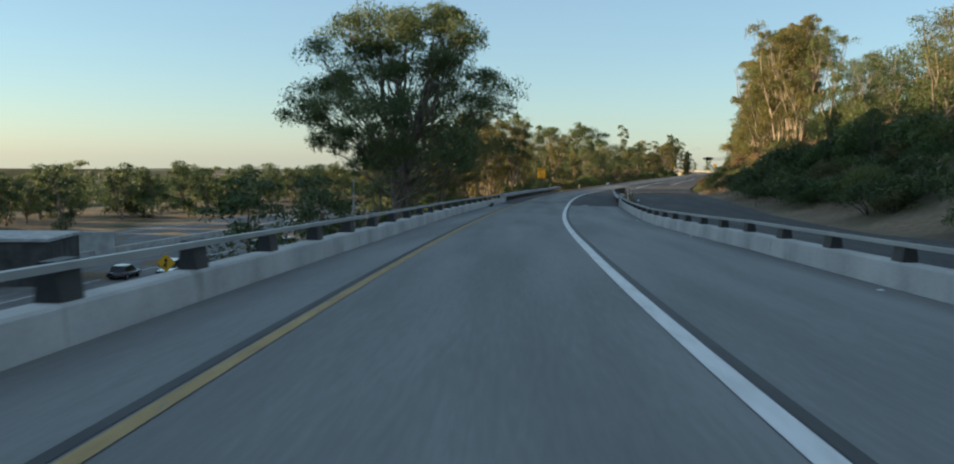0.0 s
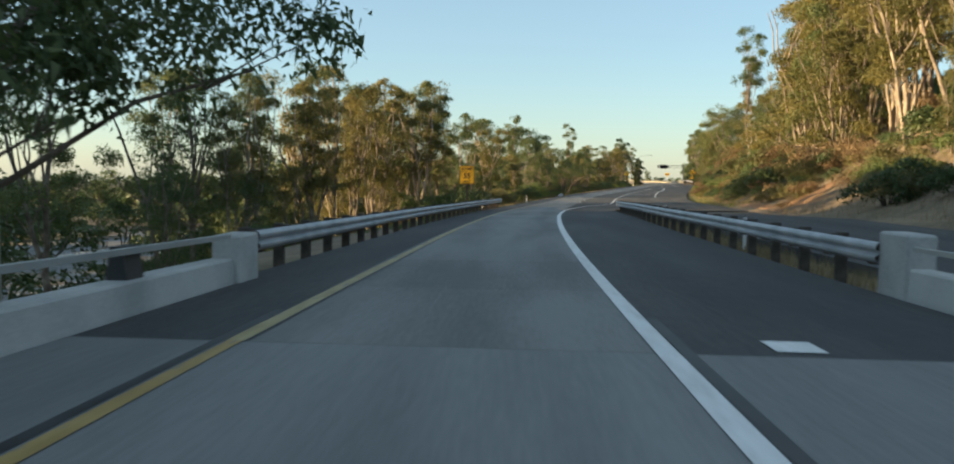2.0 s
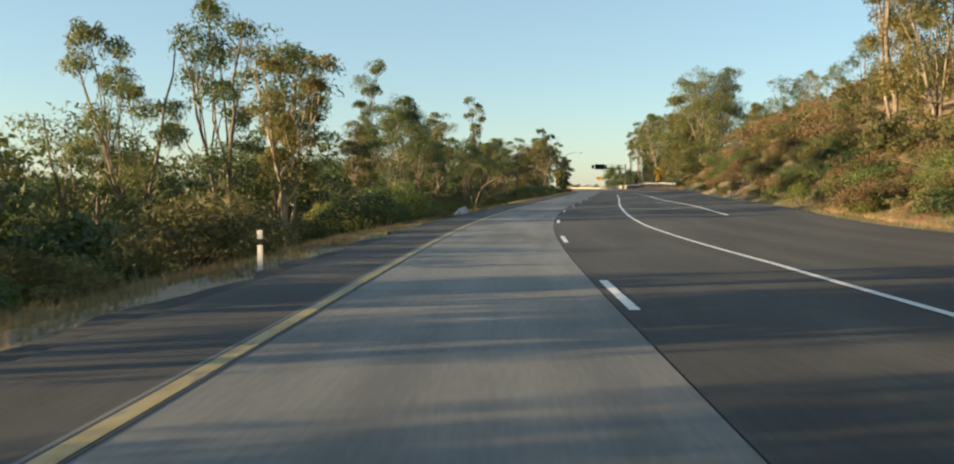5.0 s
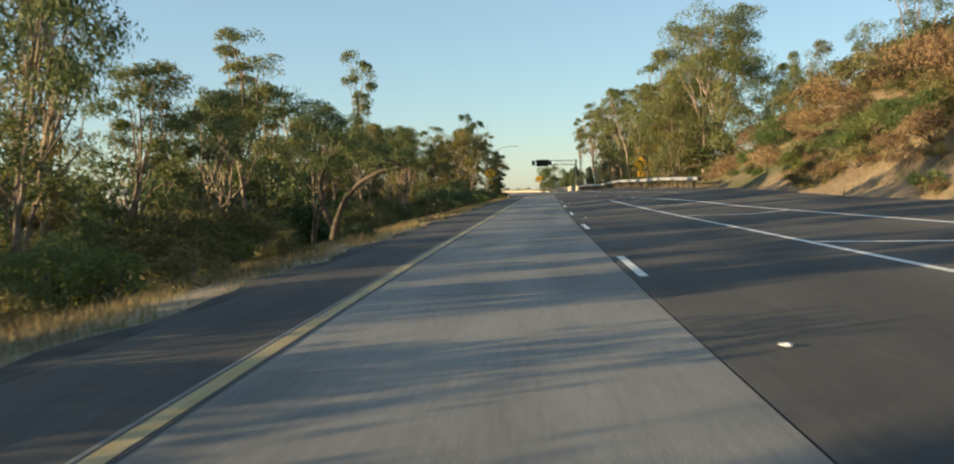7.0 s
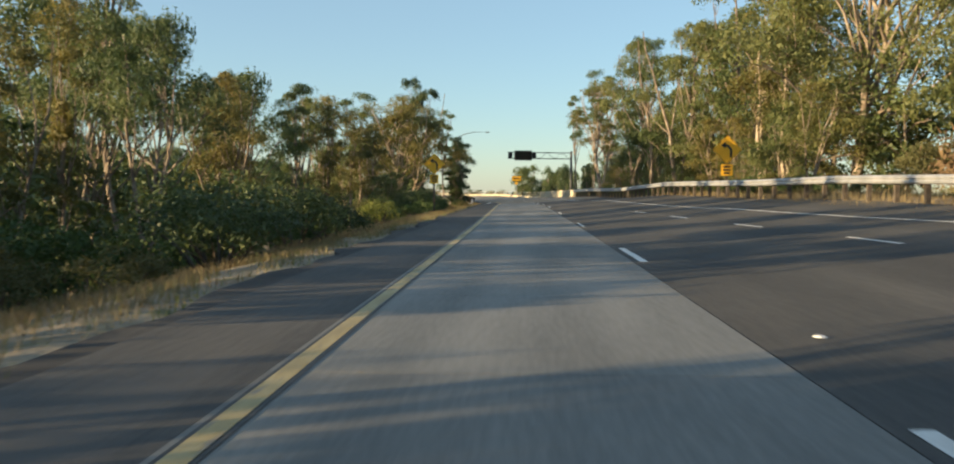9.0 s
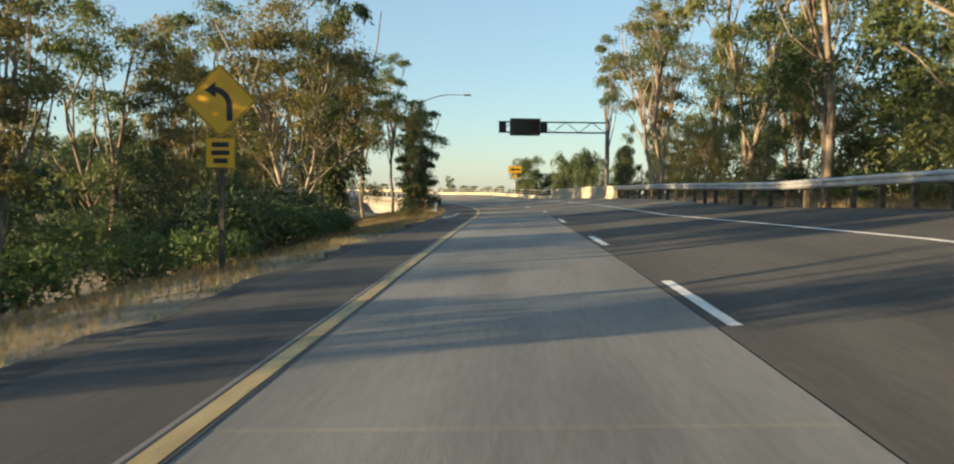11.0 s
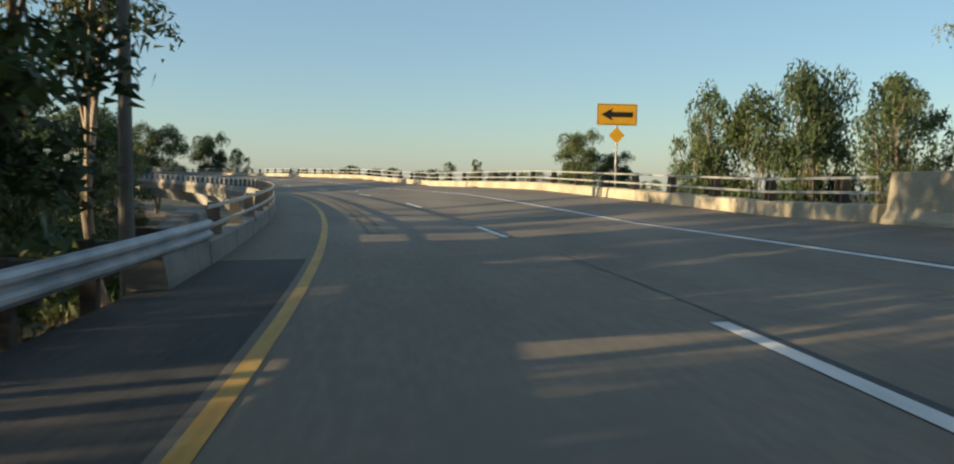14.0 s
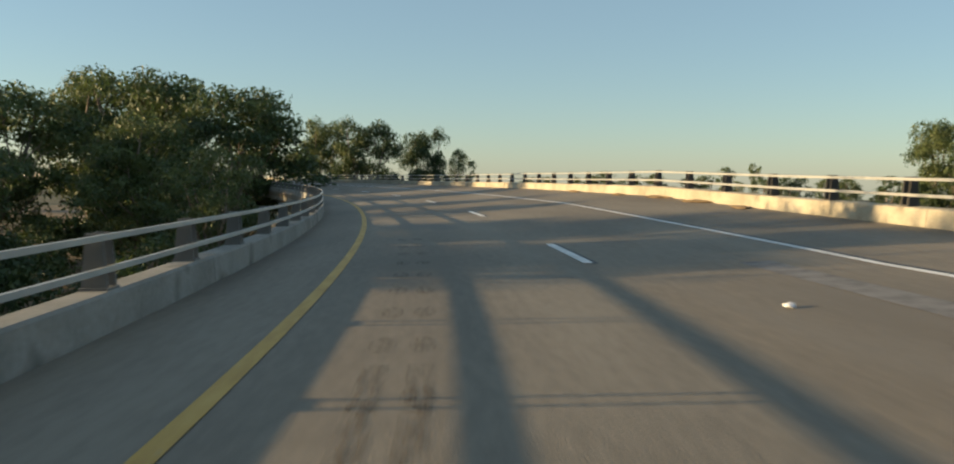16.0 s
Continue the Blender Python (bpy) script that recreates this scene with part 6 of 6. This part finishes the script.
# ---- the lower freeway and its cars ----
def low_band(name, d0, d1, s0, s1, z, mat, label, category, thick=0.3):
    ss = np.arange(s0, s1 + 1, 10.0)
    verts, uv = [], []
    for s in ss:
        for d, zz in ((d0, z), (d1, z), (d1, z - thick), (d0, z - thick)):
            p = at(s, d)
            verts.append((p.x, p.y, zz))
            uv.append((s, d))
    faces = [(i * 4 + j, i * 4 + (j + 1) % 4, i * 4 + 4 + (j + 1) % 4, i * 4 + 4 + j) for i in range(len(ss) - 1) for j in range(4)]
    faces += [(3, 2, 1, 0), tuple(len(verts) - 4 + j for j in range(4))]
    return structure(name, mesh(name, verts, faces, mat, False, uv), label, category)


low_band("freeway", -80, -31, -60, 390, -11.85, M_ASPHALT_OLD, "wide grey freeway in the valley below", "road")
for k, d in enumerate((-77, -60.2, -57.8, -46, -33.5)):
    low_band("freeway_line", d - 0.08, d + 0.08, -60, 390, -11.84, M_WHITE, "white line on the lower freeway", "road line", 0.005)
low_band("median_barrier", -59.3, -58.7, -60, 390, -11.0, M_PARAPET, "concrete median barrier of the lower freeway", "barrier", 0.95)


def overpass():
    """A road bridge over the lower freeway with its pale end wall."""
    t = thing("overpass", "dark concrete underpass wall with a paler stained end wall", "bridge", Matrix.Translation((-43.2, 82, -12)) @ Matrix.Rotation(radians(8), 4, "Z"))
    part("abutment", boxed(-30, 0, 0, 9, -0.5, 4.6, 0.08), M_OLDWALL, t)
    part("coping", boxed(-30.2, 0.2, -0.2, 9.2, 4.62, 5.0, 0.05), M_PARAPET, t)
    part("end_wall", boxed(-14, -1.6, 26, 26.8, -0.5, 3.4, 0.05), M_PARAPET, t)
    part("buttress", boxed(-8.4, -7.8, 25.6, 25.95, -0.5, 3.2, 0.04), M_PARAPET, t)
    part("side_wall", boxed(-14.1, -13.4, 9.3, 25.9, -0.5, 3.4, 0.05), M_PARAPET, t)


overpass()


def car(s, d, paint, label, turn=0.0, tall=1.0, length=4.7, z=-11.84):
    """A parked car: shaped body, glass, lamps and four wheels."""
    p = at(s, d)
    m = Matrix.Translation((p.x, p.y, z)) @ Matrix.Rotation(heading(s) + radians(turn), 4, "Z")
    t = thing("car", label, "car", m, "cars on the freeway")
    L, W, H = length, 1.85, 1.45 * tall
    bm = bmesh.new()
    side = [(-0.5, 0.28), (-0.5, 0.62), (-0.47, 0.72), (-0.2, 0.78), (0.44, 0.82), (0.49, 0.7), (0.5, 0.4), (0.49, 0.28)]
    a = [bm.verts.new((-W / 2, -y * L, zz * tall)) for y, zz in side]
    b = [bm.verts.new((W / 2, -y * L, zz * tall)) for y, zz in side]
    n = len(side)
    bm.faces.new(a)
    bm.faces.new(b[::-1])
    for k in range(n):
        bm.faces.new((a[k], b[k], b[(k + 1) % n], a[(k + 1) % n]))
    bmesh.ops.recalc_face_normals(bm, faces=bm.faces[:])
    bmesh.ops.bevel(bm, geom=bm.edges[:], offset=0.05, segments=2, affect="EDGES")
    part("body", bm, paint, t, smooth=True)

    def cabin(k0, k1, w, z0, z1, taper):
        bm = bmesh.new()
        lo = [(-w / 2, -k0[0] * L), (w / 2, -k0[0] * L), (w / 2, -k0[1] * L), (-w / 2, -k0[1] * L)]
        hi = [(-w / 2 * taper, -k1[0] * L), (w / 2 * taper, -k1[0] * L), (w / 2 * taper, -k1[1] * L), (-w / 2 * taper, -k1[1] * L)]
        v = [bm.verts.new((x, y, z0)) for x, y in lo] + [bm.verts.new((x, y, z1)) for x, y in hi]
        for f in ((0, 1, 2, 3), (4, 5, 6, 7), (0, 1, 5, 4), (1, 2, 6, 5), (2, 3, 7, 6), (3, 0, 4, 7)):
            bm.faces.new([v[i] for i in f])
        bmesh.ops.recalc_face_normals(bm, faces=bm.faces[:])
        return bm

    back = 0.46 if tall > 1.1 else 0.38
    part("window", cabin((-0.24, back), (-0.08, back - 0.08), W - 0.08, 0.78 * tall, H - 0.05, 0.8), M_GLASS, t)
    part("roof", cabin((-0.1, back - 0.06), (-0.07, back - 0.1), (W - 0.08) * 0.83, H - 0.07, H, 0.94), paint, t)
    for x in (-W / 2 + 0.08, W / 2 - 0.08):
        part("tail_lamp", boxed(x - 0.1, x + 0.1, -L / 2 - 0.01, -L / 2 + 0.05, 0.55 * tall, 0.7 * tall, 0.01), M_LENS_R, t)
        for y in (-0.31 * L, 0.31 * L):
            w = part("wheel", tubed((x - 0.1, y, 0.33), (x + 0.1, y, 0.33), 0.33, 0.33, 16), M_TYRE, t)
            part("rim", tubed((x - 0.11, y, 0.33), (x + 0.11, y, 0.33), 0.19, 0.19, 12), M_ALU, w)


car(88, -41, M_PAINT_W, "white sport utility car on the lower freeway", 8, 1.2)
car(80, -37, M_PAINT_K, "black sport utility car on the lower freeway", 10, 1.2)
car(98, -44, M_PAINT_S, "silver pickup-like car on the lower freeway", 6, 1.15, 5.2)
car(114, -39, M_PAINT_W, "white van-like car on the lower freeway", 2, 1.3)
car(113, -43, M_PAINT_S, "silver car on the lower freeway", 6)
car(84, -44.5, M_PAINT_K, "dark car on the lower freeway", 8)


# ---- roadside posts and litter ----
def marker_post(s, d, h=0.95):
    x, y, z = planted(s, d)
    m = Matrix.Translation((x, y, z)) @ Matrix.Rotation(heading(s), 4, "Z")
    t = thing("marker_post", "white flexible marker post with a dark band", "marker post", m, "marker posts")
    part("blade", boxed(-0.055, 0.055, -0.015, 0.015, -0.2, h, 0.008), M_WHITE, t)
    part("band", boxed(-0.058, 0.058, -0.019, 0.019, h - 0.3, h - 0.18, 0.004), M_SIGN_K, t)


for s, d in ((64, 9.0), (82, 8.9), (100, 9.0), (117, 9.1), (133, -3.2), (126, -3.0), (160, -2.6)):
    marker_post(s, d)
x, y, z = planted(375, -2.9)
t = thing("rail_end_post", "stubby white end post of the guardrail", "post", Matrix.Translation((x, y, z)))
part("stub", tubed((0, 0, -0.3), (0, 0, 0.75), 0.14, 0.13, 14), M_WHITE, t)
part("cap", tubed((0, 0, 0.75), (0, 0, 0.79), 0.13, 0.09, 14), M_WHITE, t)


def scrap(s, d, size, label, seed, mat=M_LITTER, flatness=0.35):
    g = np.random.default_rng(seed)
    bm = bmesh.new()
    bmesh.ops.create_icosphere(bm, subdivisions=2, radius=1.0)
    for v in bm.verts:
        v.co *= g.uniform(0.65, 1.2)
        v.co.x *= size[0] / 2
        v.co.y *= size[1] / 2
        v.co.z = max(v.co.z, -0.4) * size[2] * flatness
    me = bpy.data.meshes.new("litter")
    bm.to_mesh(me)
    bm.free()
    me.materials.append(mat)
    ob = new("litter", me)
    x, y, z = planted(s, d)
    zz = at(s, d).z if -1.7 < d < 14 else z
    ob.matrix_basis = Matrix.Translation((x, y, zz + 0.02)) @ Matrix.Rotation(heading(s) + g.uniform(-0.3, 0.3), 4, "Z")
    tagged(ob, label, "litter", "litter on the verge")


def crumpled_sheet(s, d, w, depth, h, label):
    """A plastic sheet slumped over itself: sharp folds round a boxy lump."""
    g = np.random.default_rng(11)
    n = 17
    bm = bmesh.new()
    rows = []
    for i in range(n):
        row = []
        for j in range(n):
            u, v = i / (n - 1) * 2 - 1, j / (n - 1) * 2 - 1
            rim = 1 + 0.16 * math.sin(5 * math.atan2(v, u) + 1) + 0.08 * math.sin(9 * math.atan2(v, u))
            hump = math.exp(-(abs(u - 0.1) / 0.78) ** 7 - (abs(v) / 0.75) ** 6) * (0.86 + 0.2 * u)
            fold = abs(math.sin(4.1 * u + 2.3 * v)) * 0.2 + abs(math.sin(6.3 * v - 3.0 * u + 0.7)) * 0.14
            zz = h * (hump * (0.85 + 0.7 * fold) + 0.1 * fold) + g.uniform(-0.03, 0.03)
            row.append(bm.verts.new((u * w / 2 * rim + g.uniform(-0.03, 0.03), v * depth / 2 * rim + g.uniform(-0.03, 0.03), max(zz, 0.0))))
        rows.append(row)
    for i in range(n - 1):
        for j in range(n - 1):
            a, b, c, e = rows[i][j], rows[i + 1][j], rows[i + 1][j + 1], rows[i][j + 1]
            if (i + j) % 2:
                bm.faces.new((a, b, c))
                bm.faces.new((a, c, e))
            else:
                bm.faces.new((a, b, e))
                bm.faces.new((b, c, e))
    bmesh.ops.solidify(bm, geom=bm.faces[:], thickness=0.012)
    me = bpy.data.meshes.new("plastic_sheet")
    bm.to_mesh(me)
    bm.free()
    me.materials.append(M_LITTER)
    ob = new("plastic_sheet", me)
    x, y, z = planted(s, d)
    ob.matrix_basis = Matrix.Translation((x, y, z + 0.06)) @ Matrix.Rotation(heading(s), 4, "Z")
    tagged(ob, label, "litter", "litter on the verge")


for s, d, size in ((199.2, -3.85, 0.5), (198.2, -4.1, 0.6), (200.9, -4.3, 0.55)):
    bush("olive", s, d, size, s)
crumpled_sheet(200.6, -3.0, 0.95, 1.0, 0.52, "crumpled white plastic sheet in the verge grass")
scrap(377.5, -2.9, (0.9, 0.5, 0.5), "white plastic bag by the guardrail", 2)
scrap(352, -3.0, (0.3, 0.35, 0.25), "scrap of white litter on the verge", 3)
scrap(380, -1.2, (0.2, 0.15, 0.08), "scrap of paper on the shoulder", 4)
scrap(448, 11.6, (0.9, 1.6, 0.35), "heap of dry leaves against the parapet", 5, M_GRASS)
scrap(437, 5.0, (0.14, 0.14, 0.1), "pale raised lane marker", 6)
for s, d in ((206, 4.4), (236, 4.4), (262, 4.4), (11, 7.4), (41, 7.3), (26, 7.45)):
    scrap(s, d, (0.12, 0.1, 0.04), "scrap of pale litter on the pavement", int(s))


def broken_board(s, d):
    """A thin plank with torn ends, and a long splinter lifting off it."""
    p = at(s, d)
    t = thing("broken_board", "long white broken plank lying across the verge", "plank", Matrix.Translation((p.x, p.y, p.z + 0.012)) @ Matrix.Rotation(heading(s) - radians(8), 4, "Z"))
    for name, outline, z0, z1, lift in (
            ("board", ((-0.1, -1.3), (-0.02, -1.38), (0.05, -1.27), (0.1, -1.33), (0.1, 0.95), (0.04, 1.3), (0.01, 1.02), (-0.05, 1.42), (-0.1, 1.1)), 0.0, 0.028, 0.0),
            ("splinter", ((0.02, 0.5), (0.09, 0.55), (0.2, 1.1), (0.3, 1.5), (0.2, 1.36), (0.13, 1.52), (0.06, 1.0)), 0.03, 0.045, 0.1)):
        bm = bmesh.new()
        low, high = ([bm.verts.new((x, y, z + lift * max(0, y - 0.5))) for x, y in outline] for z in (z0, z1))
        bm.faces.new(low[::-1])
        bm.faces.new(high)
        for k in range(len(low)):
            q = (k + 1) % len(low)
            bm.faces.new((low[k], low[q], high[q], high[k]))
        part(name, bm, M_WHITE, t)


broken_board(351.3, -1.32)


# ---- tyre prints on the deck ----
def tyre_prints():
    for d in (1.05, 1.38):
        structure("wheel_track", strip("wheel_track", 401, 435, d - 0.1, d + 0.1, M_TRACK, 0.004), "faint speckled dark wheel track on the flyover deck", "road stain")
        structure("wheel_track", strip("wheel_track", 399, 434, d - 0.05, d + 0.06, M_TRACK, 0.0055), "faint speckled dark wheel track on the flyover deck", "road stain")
        for k in range(9):
            s = 434.0 + 1.75 * k
            verts = [at(s + 0.36 * math.cos(a), d + 0.12 * math.sin(a), 0.007) for a in np.linspace(0, 2 * math.pi, 15)[:-1]]
            structure("tyre_print", mesh("tyre_print", verts, [tuple(range(14))], M_TRACK, False, [(s + 0.36 * math.cos(a), d + 0.12 * math.sin(a)) for a in np.linspace(0, 2 * math.pi, 15)[:-1]]), "round dark tyre print on the flyover deck", "road stain")


tyre_prints()
for k, (s, d) in enumerate(((452, 10.7), (455.5, 10.8), (459, 10.75), (463, 10.6), (441, 10.8), (470, 10.75), (430, 10.8))):
    scrap(s, d, (0.5, 1.5 + 0.3 * (k % 3), 0.18), "drift of dry leaves at the foot of the parapet", 40 + k, M_BUSH_DRY)


def torn_tyre():
    t = thing("torn_tyre", "torn black tyre tread lying against the parapet", "tyre scrap", stand(55.6, -1.2, 0.02, 12))
    for name, y0, y1, bend, w in (("tread", -0.65, 0.5, 0.22, 0.2), ("flap", 0.1, 0.75, 0.12, 0.12)):
        verts, faces = [], []
        for k in range(13):
            u = k / 12
            y = y0 + (y1 - y0) * u
            z = bend * math.sin(math.pi * u) * (0.7 + 0.3 * math.sin(5 * u)) + 0.01
            x = 0.12 * math.sin(4 * u + y0)
            verts += [(x - w / 2, y, z), (x + w / 2, y, z + 0.03), (x + w / 2, y, z + 0.05), (x - w / 2, y, z + 0.02)]
            if k:
                b = 4 * (k - 1)
                faces += [(b + j, b + (j + 1) % 4, b + 4 + (j + 1) % 4, b + 4 + j) for j in range(4)]
        faces += [(3, 2, 1, 0), (48, 49, 50, 51)]
        part(name, mesh(name, verts, faces, M_TYRE), None, t)


torn_tyre()
structure("deck_stain", strip("deck_stain", 432, 441, 6.0, 6.5, M_TAR, 0.004), "dark dragged stain on the flyover deck", "road stain")


# ---- slabs of the concrete lane ----
def lane_slabs():
    s, k = 64.02, 0
    g = random.Random(4)
    while s < 348.9:
        e = min(s + 4.57, 349.0)
        up = 0.001 * g.uniform(-1, 1)
        me = sheet("slab", s, e - 0.014, -0.095, 3.8, M_CONC_ROAD, up, 0.02, 2)
        ob = new("slab", me)
        ob.parent = lane
        s = e


lane_slabs()
